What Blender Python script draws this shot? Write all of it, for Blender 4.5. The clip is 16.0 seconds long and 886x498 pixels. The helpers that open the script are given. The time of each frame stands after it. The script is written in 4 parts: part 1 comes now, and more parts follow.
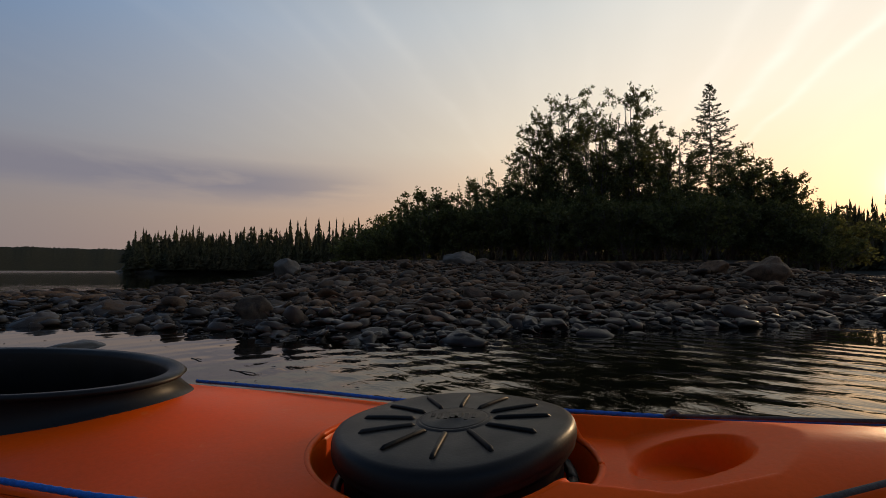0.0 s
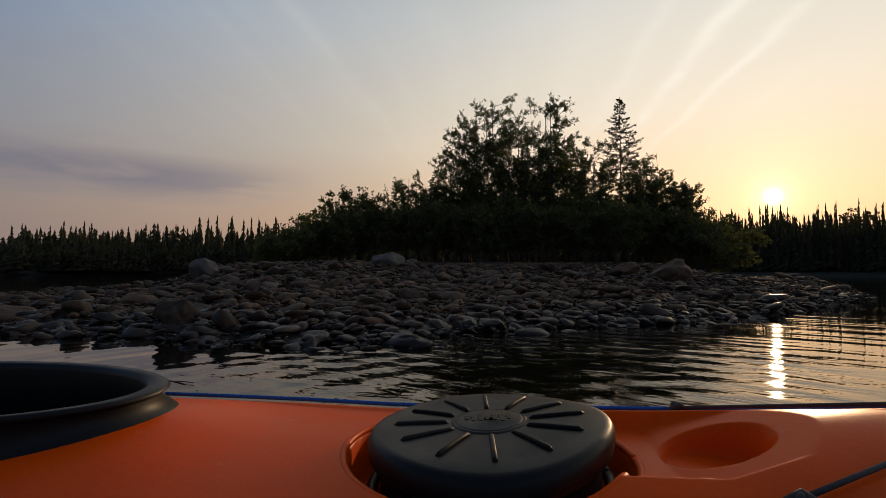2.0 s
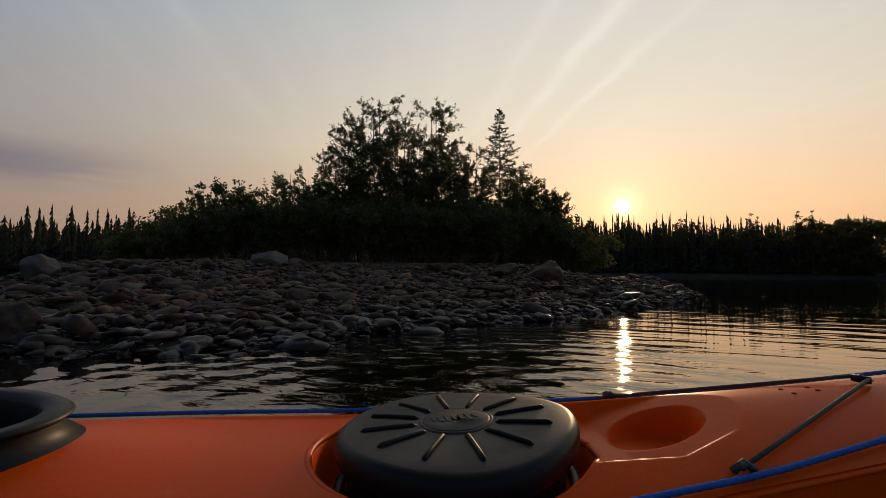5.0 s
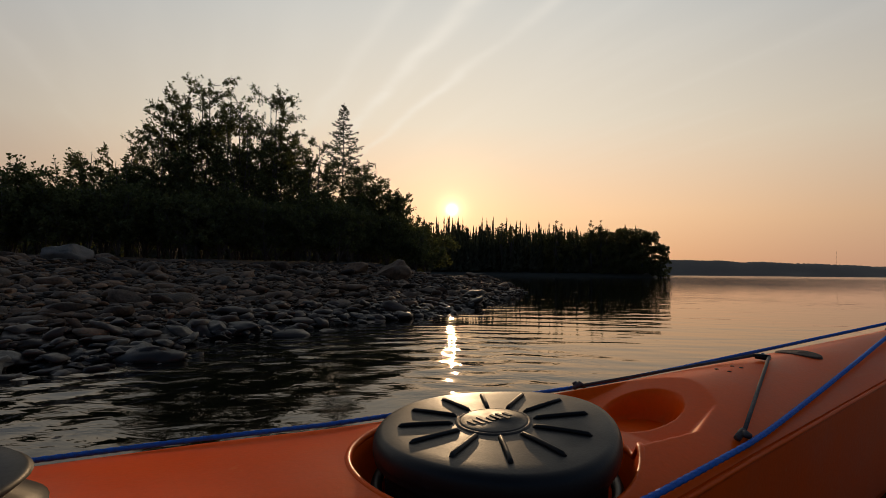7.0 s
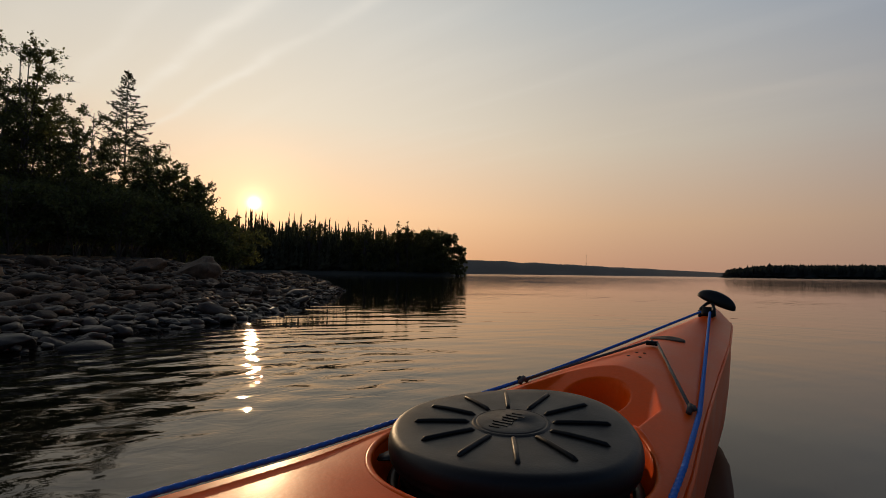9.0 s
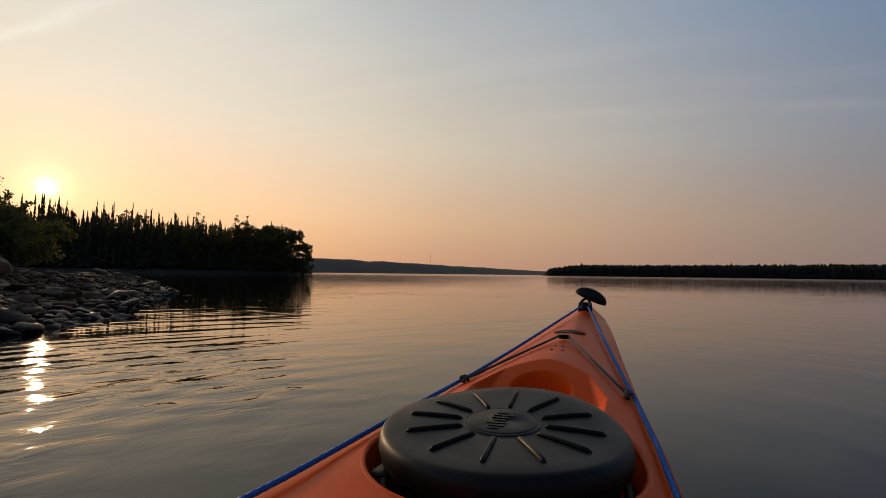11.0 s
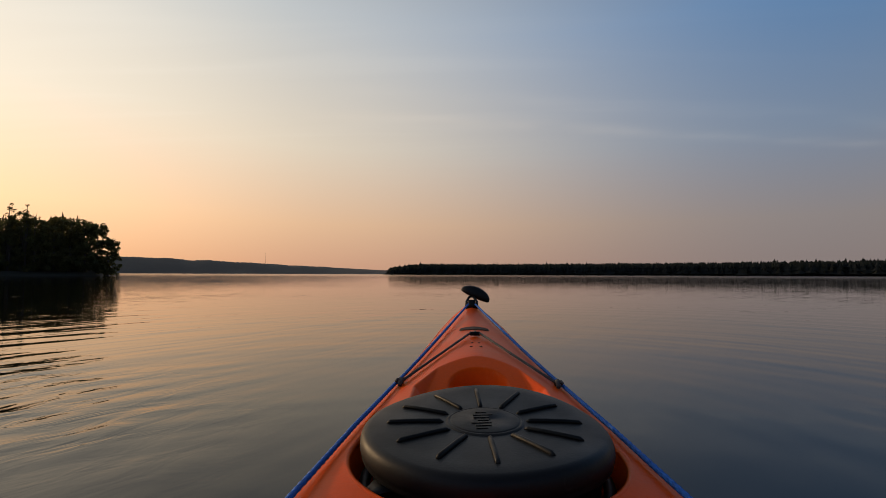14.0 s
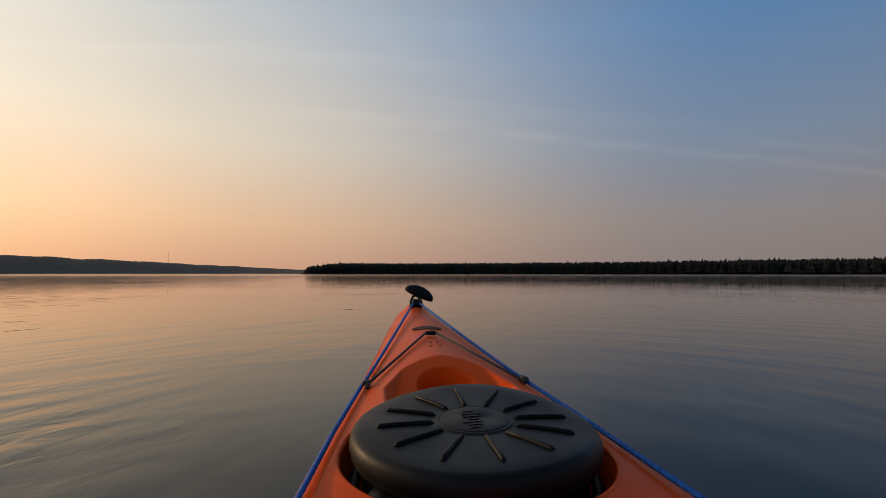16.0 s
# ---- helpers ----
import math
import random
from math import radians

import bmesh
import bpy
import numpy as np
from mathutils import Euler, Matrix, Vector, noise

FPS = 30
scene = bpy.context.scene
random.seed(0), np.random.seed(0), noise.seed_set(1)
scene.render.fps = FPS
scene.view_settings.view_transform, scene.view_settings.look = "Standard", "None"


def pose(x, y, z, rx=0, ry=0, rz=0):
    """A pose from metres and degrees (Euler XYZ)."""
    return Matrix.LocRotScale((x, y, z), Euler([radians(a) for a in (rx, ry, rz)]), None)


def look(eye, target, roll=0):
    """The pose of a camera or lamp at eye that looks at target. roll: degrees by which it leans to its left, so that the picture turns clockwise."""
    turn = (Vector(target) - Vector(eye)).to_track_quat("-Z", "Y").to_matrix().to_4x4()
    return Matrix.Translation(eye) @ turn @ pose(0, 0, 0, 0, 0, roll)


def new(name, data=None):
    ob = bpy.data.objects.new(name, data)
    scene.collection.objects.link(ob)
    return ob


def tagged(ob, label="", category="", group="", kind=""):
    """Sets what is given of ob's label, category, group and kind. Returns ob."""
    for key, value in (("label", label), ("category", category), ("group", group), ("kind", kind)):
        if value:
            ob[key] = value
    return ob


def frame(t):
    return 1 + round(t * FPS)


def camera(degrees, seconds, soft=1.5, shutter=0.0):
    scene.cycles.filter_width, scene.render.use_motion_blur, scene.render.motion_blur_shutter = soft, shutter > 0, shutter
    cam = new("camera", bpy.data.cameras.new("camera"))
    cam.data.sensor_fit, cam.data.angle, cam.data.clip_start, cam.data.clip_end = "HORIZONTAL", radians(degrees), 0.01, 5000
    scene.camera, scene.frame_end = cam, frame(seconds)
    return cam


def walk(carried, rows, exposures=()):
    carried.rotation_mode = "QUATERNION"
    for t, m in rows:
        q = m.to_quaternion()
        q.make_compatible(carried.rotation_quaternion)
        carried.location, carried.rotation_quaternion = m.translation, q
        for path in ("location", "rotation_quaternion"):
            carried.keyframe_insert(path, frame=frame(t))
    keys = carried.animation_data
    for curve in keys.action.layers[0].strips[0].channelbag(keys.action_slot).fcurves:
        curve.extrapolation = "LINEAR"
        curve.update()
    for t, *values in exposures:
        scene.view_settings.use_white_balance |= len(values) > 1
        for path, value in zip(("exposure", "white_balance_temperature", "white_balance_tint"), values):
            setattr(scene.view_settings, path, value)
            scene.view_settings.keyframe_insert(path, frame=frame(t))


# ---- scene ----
# The lid of the front hatch is the middle of the plan; +y points to the sun, azimuths run clockwise from it.
EYE_H, REACH = 0.55, 0.775
cam = camera(85.7, 16.0, soft=0.5)


def station(azimuth, aside, pitch=3.0, roll=0.0):
    """The camera beside the hatch: it looks along the azimuth, the lid lies 'aside' degrees to the right of its middle."""
    b = radians(azimuth + aside)
    return pose(-REACH * math.sin(b), -REACH * math.cos(b), EYE_H, 90 + pitch, roll, -azimuth)


ROWS = [
    (0.0, -44.2, 0.9, 2.68, -0.15), (0.5, -42.4, 1.1, 2.71, -0.16), (1.0, -39.8, 2.1, 2.75, -0.17), (1.5, -37.4, 3.6, 2.79, -0.17), (2.0, -34.8, 5.0, 2.83, -0.18),
    (2.5, -32.2, 3.9, 2.86, -0.19), (3.0, -28.6, 2.0, 2.90, -0.20), (3.6, -25.6, 1.5, 2.90, -0.25), (4.6, -21.9, 1.2, 2.90, -0.33), (5.5, -18.2, 1.3, 2.90, -0.40),
    (6.0, -13.9, 2.2, 2.90, -0.45), (6.5, -8.3, 5.5, 2.90, -0.50), (7.0, -1.0, 5.7, 2.89, -0.53), (7.5, 3.4, 6.4, 2.87, -0.57), (8.0, 8.8, 6.1, 2.86, -0.60),
    (8.5, 15.2, 6.6, 2.90, -0.65), (9.0, 21.8, 7.9, 2.94, -0.70), (9.5, 27.8, 8.6, 2.92, -0.95), (10.0, 32.5, 8.4, 2.98, -1.05), (10.8, 38.6, 7.4, 2.99, -0.75),
    (11.6, 44.1, 6.2, 2.99, -0.48), (12.5, 50.2, 5.6, 3.00, -0.20), (13.0, 54.1, 5.9, 2.94, -0.15), (13.5, 57.2, 6.4, 2.98, -0.17), (14.0, 58.9, 5.0, 3.02, -0.20),
    (14.5, 60.1, 2.8, 3.00, -0.15), (15.0, 61.9, 1.6, 2.98, -0.10), (15.5, 64.8, 2.2, 2.96, -0.05), (16.0, 68.4, 3.8, 2.95, 0.00)]
# the film camera stops down while the sun is well inside its picture
walk(cam, [(t, station(a, b, p, q)) for t, a, b, p, q in ROWS],
     exposures=[(0.0, 0.0), (1.5, -0.12), (3.0, -0.26), (5.5, -0.32), (8.5, -0.36), (10.0, -0.34), (11.2, -0.26), (12.5, -0.18), (13.5, -0.08), (15.0, 0.0), (16.0, 0.0)])

# ---- light ----
SUN_EL = 7.6
sun = bpy.data.lights.new("sun", "SUN")
sun.energy, sun.angle, sun.color = 1.6, radians(0.55), (1.0, 0.66, 0.36)
new("sun", sun).matrix_world = look((0, 60, 60 * math.tan(radians(SUN_EL))), (0, 0, 0))


class Tree:
    """Short writing for node trees."""

    def __init__(self, nodetree):
        self.nt = nodetree
        nodetree.nodes.clear()

    def node(self, kind, ins=None, operation=None, interpolation_type=None):
        n = self.nt.nodes.new(kind)
        if operation:
            n.operation = operation
        if interpolation_type:
            n.interpolation_type = interpolation_type
        for k, v in (ins or {}).items():
            if isinstance(v, bpy.types.NodeSocket):
                self.nt.links.new(v, n.inputs[k])
            else:
                n.inputs[k].default_value = v
        return n

    def math(self, op, a, b=0.0, c=0.0):
        return self.node("ShaderNodeMath", {0: a, 1: b, 2: c}, operation=op).outputs[0]

    def ramp(self, fac, stops, mode="LINEAR"):
        n = self.node("ShaderNodeValToRGB", {0: fac})
        n.color_ramp.interpolation = mode
        els = n.color_ramp.elements
        while len(els) < len(stops):
            els.new(0.5)
        for e, (p, c) in zip(els, stops):
            e.position, e.color = p, (*c, 1) if len(c) == 3 else c
        return n.outputs[0]

    def mix(self, fac, a, b, blend="MIX"):
        n = self.node("ShaderNodeMix")
        n.data_type, n.blend_type = "RGBA", blend
        for k, v in ((0, fac), (6, a), (7, b)):
            if isinstance(v, bpy.types.NodeSocket):
                self.nt.links.new(v, n.inputs[k])
            else:
                n.inputs[k].default_value = v
        return n.outputs[2]

    def noise(self, vec, scale, detail=3.0, rough=0.55, dist=0.0):
        return self.node("ShaderNodeTexNoise", {"Vector": vec, "Scale": scale, "Detail": detail, "Roughness": rough, "Distortion": dist}).outputs[0]


def lin(r, g, b):
    """A display colour, 0 to 255, as linear light."""
    return tuple(((v / 255 + 0.055) / 1.055) ** 2.4 if v > 10 else v / 255 / 12.92 for v in (r, g, b))


world = bpy.data.worlds.new("evening_sky")
scene.world = world
world.use_nodes = True
T = Tree(world.node_tree)
way = T.node("ShaderNodeTexCoord").outputs["Generated"]
sep = T.node("ShaderNodeSeparateXYZ", {0: way}).outputs
SUN_DIR = Vector((0, math.cos(radians(SUN_EL)), math.sin(radians(SUN_EL))))
dot = T.node("ShaderNodeVectorMath", {0: way, 1: tuple(SUN_DIR)}, operation="DOT_PRODUCT").outputs["Value"]
up = T.math("MAXIMUM", sep[2], 0.0)
away = T.ramp(up, [(0.0, lin(136, 123, 120)), (0.10, lin(139, 131, 130)), (0.24, lin(120, 135, 156)), (0.45, lin(86, 126, 170)), (0.75, lin(54, 70, 98)), (1.0, lin(72, 86, 110))])
mid = T.ramp(up, [(0.0, lin(216, 162, 130)), (0.10, lin(236, 192, 152)), (0.25, lin(232, 216, 192)), (0.48, lin(204, 206, 204)), (0.75, lin(158, 164, 170)), (1.0, lin(112, 124, 142))])
near = T.ramp(up, [(0.0, lin(254, 184, 130)), (0.12, lin(275, 224, 174)), (0.30, lin(252, 238, 216)), (0.5, lin(240, 236, 226)), (0.75, lin(222, 216, 206)), (1.0, lin(126, 136, 148))])
gap = T.math("ARCCOSINE", T.math("MINIMUM", T.math("MAXIMUM", dot, -1.0), 1.0))
f1 = T.node("ShaderNodeMapRange", {0: gap, 1: radians(12), 2: radians(46), 3: 0.0, 4: 1.0}, interpolation_type="SMOOTHSTEP").outputs[0]
f2 = T.node("ShaderNodeMapRange", {0: gap, 1: radians(28), 2: radians(100), 3: 0.0, 4: 1.0}, interpolation_type="SMOOTHSTEP").outputs[0]
sky = T.mix(f2, T.mix(f1, near, mid), away)
# the sky behind, opposite the sunset, is the darker half
dusk = T.node("ShaderNodeMapRange", {0: gap, 1: radians(92), 2: radians(150), 3: 0.0, 4: 1.0}, interpolation_type="SMOOTHSTEP").outputs[0]
sky = T.mix(dusk, sky, (0.78, 0.74, 0.70, 1), "MULTIPLY")
# thin streaks of ice cloud that fan out from the sunset, on a flat layer high up
flat = T.math("DIVIDE", 1.0, T.math("ADD", up, 0.015))
layer = T.node("ShaderNodeCombineXYZ", {0: T.math("MULTIPLY", sep[0], flat), 1: T.math("MULTIPLY", sep[1], flat)}).outputs[0]
along = T.node("ShaderNodeMapping", {"Vector": layer, "Rotation": (0, 0, radians(-27.5))}).outputs[0]
wisp = T.noise(T.node("ShaderNodeMapping", {"Vector": along, "Scale": (2.6, 0.35, 1.0)}).outputs[0], 1.5, 2.0, 0.5, 0.4)
wisp = T.node("ShaderNodeMapRange", {0: wisp, 1: 0.46, 2: 0.74, 3: 0.0, 4: 0.11}, interpolation_type="SMOOTHSTEP").outputs[0]
bend = T.math("MULTIPLY_ADD", T.noise(along, 1.6, 2.0), 0.14, -0.07)
across = T.math("ADD", T.node("ShaderNodeSeparateXYZ", {0: along}).outputs[0], bend)
ragged = T.node("ShaderNodeMapRange", {0: T.noise(along, 2.2, 3.0), 1: 0.3, 2: 0.65, 3: 0.25, 4: 1.0}).outputs[0]


def trail(at, wide, strength):
    """One long soft streak of ice cloud."""
    q = T.math("DIVIDE", T.math("SUBTRACT", across, at), wide)
    return T.math("MULTIPLY", T.math("MULTIPLY", T.math("EXPONENT", T.math("MULTIPLY", T.math("MULTIPLY", q, q), -1.0)), ragged), strength)


streak = wisp
for at, wide, strength in ((1.085, 0.032, 0.55), (0.835, 0.042, 0.60), (0.58, 0.04, 0.22), (0.30, 0.08, 0.10), (-0.25, 0.06, 0.08), (-0.76, 0.04, 0.2)):
    streak = T.math("ADD", streak, trail(at, wide, strength))
streak = T.math("MINIMUM", streak, 0.8)
fade = T.node("ShaderNodeMapRange", {0: up, 1: 0.16, 2: 0.36, 3: 0.0, 4: 1.0}).outputs[0]
fade = T.math("MULTIPLY", T.math("MULTIPLY", fade, T.math("MULTIPLY_ADD", f2, -0.93, 1.0)), T.math("MULTIPLY_ADD", f1, -0.5, 1.0))
sky = T.mix(T.math("MULTIPLY", streak, fade), sky, (*lin(268, 260, 246), 1))
# two long faint streaks high over the lake, away from the sun
over = T.node("ShaderNodeVectorMath", {0: layer, 1: (0.781, 0.625, 0.0)}, operation="DOT_PRODUCT").outputs["Value"]
over = T.math("ADD", over, T.math("MULTIPLY_ADD", T.noise(layer, 0.9, 2.0), 0.24, -0.12))
patchy = T.node("ShaderNodeMapRange", {0: T.noise(layer, 1.3, 2.0), 1: 0.38, 2: 0.62, 3: 0.15, 4: 1.0}).outputs[0]
for at, wide, strength in ((2.92, 0.11, 1.0), (2.50, 0.10, 0.5)):
    q = T.math("DIVIDE", T.math("SUBTRACT", over, at), wide)
    bell = T.math("MULTIPLY", T.math("EXPONENT", T.math("MULTIPLY", T.math("MULTIPLY", q, q), -1.0)), T.math("MULTIPLY", patchy, strength))
    sky = T.mix(T.math("MULTIPLY", bell, f2), sky, (1.20, 1.14, 1.07, 1), "MULTIPLY")
# a low bank of grey cloud away from the sun
bank = T.node("ShaderNodeMapping", {"Vector": way, "Scale": (2.0, 2.0, 10.0)}).outputs[0]
bankn = T.noise(bank, 1.7, 5.0, 0.5, 0.3)
hgt = T.math("MULTIPLY", T.node("ShaderNodeMapRange", {0: up, 1: 0.12, 2: 0.16, 3: 0.0, 4: 1.0}).outputs[0],
             T.node("ShaderNodeMapRange", {0: up, 1: 0.18, 2: 0.215, 3: 1.0, 4: 0.0}).outputs[0])
west = T.node("ShaderNodeMapRange", {0: sep[0], 1: -0.92, 2: -0.73, 3: 1.0, 4: 0.0}, interpolation_type="SMOOTHSTEP").outputs[0]
bankf = T.math("MULTIPLY", T.math("MULTIPLY", hgt, west), T.node("ShaderNodeMapRange", {0: bankn, 1: 0.38, 2: 0.56, 3: 0.0, 4: 0.78}).outputs[0])
sky = T.mix(bankf, sky, (*lin(122, 122, 138), 1))
# a thin grey veil over the low western sky
veil = T.math("MULTIPLY", T.node("ShaderNodeMapRange", {0: sep[0], 1: -0.9, 2: -0.5, 3: 0.27, 4: 0.0}, interpolation_type="SMOOTHSTEP").outputs[0],
              T.node("ShaderNodeMapRange", {0: up, 1: 0.20, 2: 0.44, 3: 1.15, 4: 0.0}).outputs[0])
sky = T.mix(veil, sky, (*lin(128, 120, 124), 1))
# the aureole round the sun
ahead = T.math("MAXIMUM", dot, 0.0)
halo = T.math("ADD", T.math("ADD", T.math("MULTIPLY", T.math("POWER", ahead, 26000.0), 9.0), T.math("MULTIPLY", T.math("POWER", ahead, 2600.0), 0.9)),
              T.math("MULTIPLY", T.math("POWER", ahead, 220.0), 0.20))
glow = T.node("ShaderNodeVectorMath", {0: (1.0, 0.62, 0.30), "Scale": halo}, operation="SCALE").outputs[0]
sky = T.mix(1.0, sky, glow, "ADD")
nishita = T.node("ShaderNodeTexSky")
nishita.sky_type, nishita.sun_disc, nishita.sun_elevation, nishita.sun_rotation, nishita.dust_density = "NISHITA", False, radians(SUN_EL), 0.0, 4.0
air = T.node("ShaderNodeBackground", {"Color": nishita.outputs[0], "Strength": 0.004})
haze = T.node("ShaderNodeBackground", {"Color": sky, "Strength": 1.0})
both = T.node("ShaderNodeAddShader", {0: air.outputs[0], 1: haze.outputs[0]})
T.node("ShaderNodeOutputWorld", {"Surface": both.outputs[0]})


# ---- materials ----
def material(name, base, rough=0.6, metal=0.0, vary=0.25, scale=8.0, fine=90.0, bump=0.002, spec=0.5, per_piece=0.0, tint=None, island=False, scuff=None, through_light=0.0):
    """A painted, moulded or natural surface: two scales of mottling, fine relief and, where asked, a shade of its own for each piece."""
    m = bpy.data.materials.new(name)
    m.use_nodes = True
    t = Tree(m.node_tree)
    co = t.node("ShaderNodeTexCoord").outputs["Object"]
    big, small = t.noise(co, scale, 4.0), t.noise(co, fine, 3.0, 0.6)
    mott = t.math("ADD", t.math("MULTIPLY", big, 0.65), t.math("MULTIPLY", small, 0.35))
    shade = t.node("ShaderNodeMapRange", {0: mott, 1: 0.3, 2: 0.7, 3: 1.0 - vary, 4: 1.0 + vary}).outputs[0]
    col = base
    if per_piece:
        rnd = t.node("ShaderNodeNewGeometry").outputs["Random Per Island"] if island else t.node("ShaderNodeObjectInfo").outputs["Random"]
        col = t.mix(rnd, (*base, 1), (*(tint or base), 1))
        shade = t.math("MULTIPLY", shade, t.node("ShaderNodeMapRange", {0: t.math("FRACT", t.math("MULTIPLY", rnd, 7.31)), 3: 1.0 - per_piece, 4: 1.0 + per_piece}).outputs[0])
    colour = t.node("ShaderNodeVectorMath", {0: col, "Scale": shade}, operation="SCALE").outputs[0]
    if scuff:
        # fine pale scratches along the length, and a few worn specks
        lines = t.noise(t.node("ShaderNodeMapping", {"Vector": co, "Rotation": (0, 0, 0.2), "Scale": (90, 7, 40)}).outputs[0], 1.0, 2.0, 0.5, 0.4)
        lines = t.node("ShaderNodeMapRange", {0: lines, 1: 0.66, 2: 0.74, 3: 0.0, 4: 0.22}).outputs[0]
        specks = t.node("ShaderNodeMapRange", {0: t.noise(co, 34.0, 2.0), 1: 0.70, 2: 0.76, 3: 0.0, 4: 0.30}).outputs[0]
        colour = t.mix(t.math("MINIMUM", t.math("ADD", t.math("MULTIPLY", lines, big), specks), 1.0), colour, (*scuff, 1))
    rg = t.node("ShaderNodeMapRange", {0: big, 1: 0.3, 2: 0.7, 3: rough * 0.8, 4: min(1.0, rough * 1.2)}).outputs[0]
    nrm = t.node("ShaderNodeBump", {"Height": mott, "Strength": 1.0, "Distance": bump}).outputs[0]
    b = t.node("ShaderNodeBsdfPrincipled", {"Base Color": colour, "Roughness": rg, "Metallic": metal, "Specular IOR Level": spec, "Normal": nrm})
    surface = b.outputs[0]
    if through_light:
        # thin leaves let part of the light through
        lit = t.node("ShaderNodeBsdfTranslucent", {"Color": t.mix(1.0, colour, (1.5, 1.5, 0.9, 1), "MULTIPLY")}).outputs[0]
        surface = t.node("ShaderNodeMixShader", {0: through_light, 1: surface, 2: lit}).outputs[0]
    t.node("ShaderNodeOutputMaterial", {"Surface": surface})
    return m


def polar(azimuth, r, z=0.0):
    return Vector((r * math.sin(radians(azimuth)), r * math.cos(radians(azimuth)), z))


def water_material():
    m = bpy.data.materials.new("lake_water")
    m.use_nodes = True
    t = Tree(m.node_tree)
    co = t.node("ShaderNodeNewGeometry").outputs["Position"]
    swell = t.noise(t.node("ShaderNodeMapping", {"Vector": co, "Rotation": (0, 0, radians(58)), "Scale": (0.28, 1.5, 1)}).outputs[0], 1.15, 2.0, 0.4, 0.2)
    ripple = t.noise(t.node("ShaderNodeMapping", {"Vector": co, "Rotation": (0, 0, radians(-15)), "Scale": (0.85, 1.5, 1)}).outputs[0], 5.5, 3.0, 0.5, 0.6)

    def rings(x, y, length, distortion):
        """Rings of wavelets that spread from the rocking boat."""
        at = t.node("ShaderNodeMapping", {"Vector": co, "Location": (-x, -y, 0)}).outputs[0]
        w = t.node("ShaderNodeTexWave", {"Vector": at, "Scale": 0.314 / length, "Distortion": distortion, "Detail": 2.0, "Detail Scale": 0.7})
        w.wave_type, w.rings_direction = "RINGS", "SPHERICAL"
        return w.outputs["Fac"]

    far = t.node("ShaderNodeVectorMath", {0: co}, operation="LENGTH").outputs["Value"]
    calm = t.node("ShaderNodeMapRange", {0: far, 1: 4.0, 2: 26.0, 3: 1.0, 4: 0.25}).outputs[0]
    off = t.node("ShaderNodeVectorMath", {0: co, 1: (-1.1, 2.4, 0.0)}, operation="DISTANCE").outputs["Value"]
    east = t.node("ShaderNodeMapRange", {0: off, 1: 0.9, 2: 2.3, 3: 1.25, 4: 0.05}).outputs[0]
    patch = t.node("ShaderNodeMapRange", {0: t.noise(co, 0.45, 2.0), 1: 0.36, 2: 0.64, 3: 0.15, 4: 1.0}).outputs[0]
    lively = t.math("MULTIPLY", t.math("MULTIPLY", patch, calm), east)
    waves = t.math("ADD", t.math("MULTIPLY", rings(0.5, 0.9, 0.28, 3.5), 0.0055), t.math("MULTIPLY", rings(-1.2, -0.6, 0.24, 4.0), 0.0035))
    waves = t.math("ADD", waves, t.math("MULTIPLY", ripple, 0.012))
    # long low rings that have run out over the still water
    spread = t.node("ShaderNodeMapRange", {0: far, 1: 0.6, 2: 2.5, 3: 0.8, 4: 1.0}).outputs[0]
    spread = t.math("MULTIPLY", spread, t.node("ShaderNodeMapRange", {0: far, 1: 2.0, 2: 14.0, 3: 1.0, 4: 0.1}).outputs[0])
    uneven = t.node("ShaderNodeMapRange", {0: t.noise(co, 0.22, 3.0), 1: 0.38, 2: 0.62, 3: 0.1, 4: 1.0}).outputs[0]
    old_rings = t.math("MULTIPLY", t.math("ADD", t.math("MULTIPLY", rings(0.4, 0.6, 0.21, 3.0), 0.0007), t.math("MULTIPLY", rings(-0.3, -0.2, 0.52, 3.0), 0.0022)), t.math("MULTIPLY", spread, uneven))
    h = t.math("ADD", t.math("ADD", t.math("MULTIPLY", swell, 0.0018), old_rings), t.math("MULTIPLY", waves, lively))
    def crests(azimuth, height):
        """A train of low wavelets that has run out along the azimuth, felt only over the water that lies that way."""
        train = t.noise(t.node("ShaderNodeMapping", {"Vector": co, "Rotation": (0, 0, radians(azimuth)), "Scale": (0.22, 1.6, 1)}).outputs[0], 1.7, 2.0, 0.5, 0.25)
        unit = t.node("ShaderNodeVectorMath", {0: co}, operation="NORMALIZE").outputs[0]
        lie = t.node("ShaderNodeVectorMath", {0: unit, 1: tuple(polar(azimuth, 1.0))}, operation="DOT_PRODUCT").outputs["Value"]
        lie = t.node("ShaderNodeMapRange", {0: lie, 1: 0.70, 2: 0.92, 3: 0.0, 4: 1.0}, interpolation_type="SMOOTHSTEP").outputs[0]
        return t.math("MULTIPLY", t.math("MULTIPLY", train, height), t.math("MULTIPLY", lie, t.math("MULTIPLY", spread, uneven)))

    for azimuth, height in ((70, 0.019), (14, 0.019), (-70, 0.010)):
        h = t.math("ADD", h, crests(azimuth, height))
    breeze = t.noise(t.node("ShaderNodeMapping", {"Vector": co, "Rotation": (0, 0, radians(20)), "Scale": (0.7, 1.3, 1)}).outputs[0], 2.6, 3.0, 0.55, 0.4)
    breeze = t.math("MULTIPLY", breeze, t.node("ShaderNodeMapRange", {0: far, 1: 3.0, 2: 9.0, 3: 0.0012, 4: 0.0060}).outputs[0])
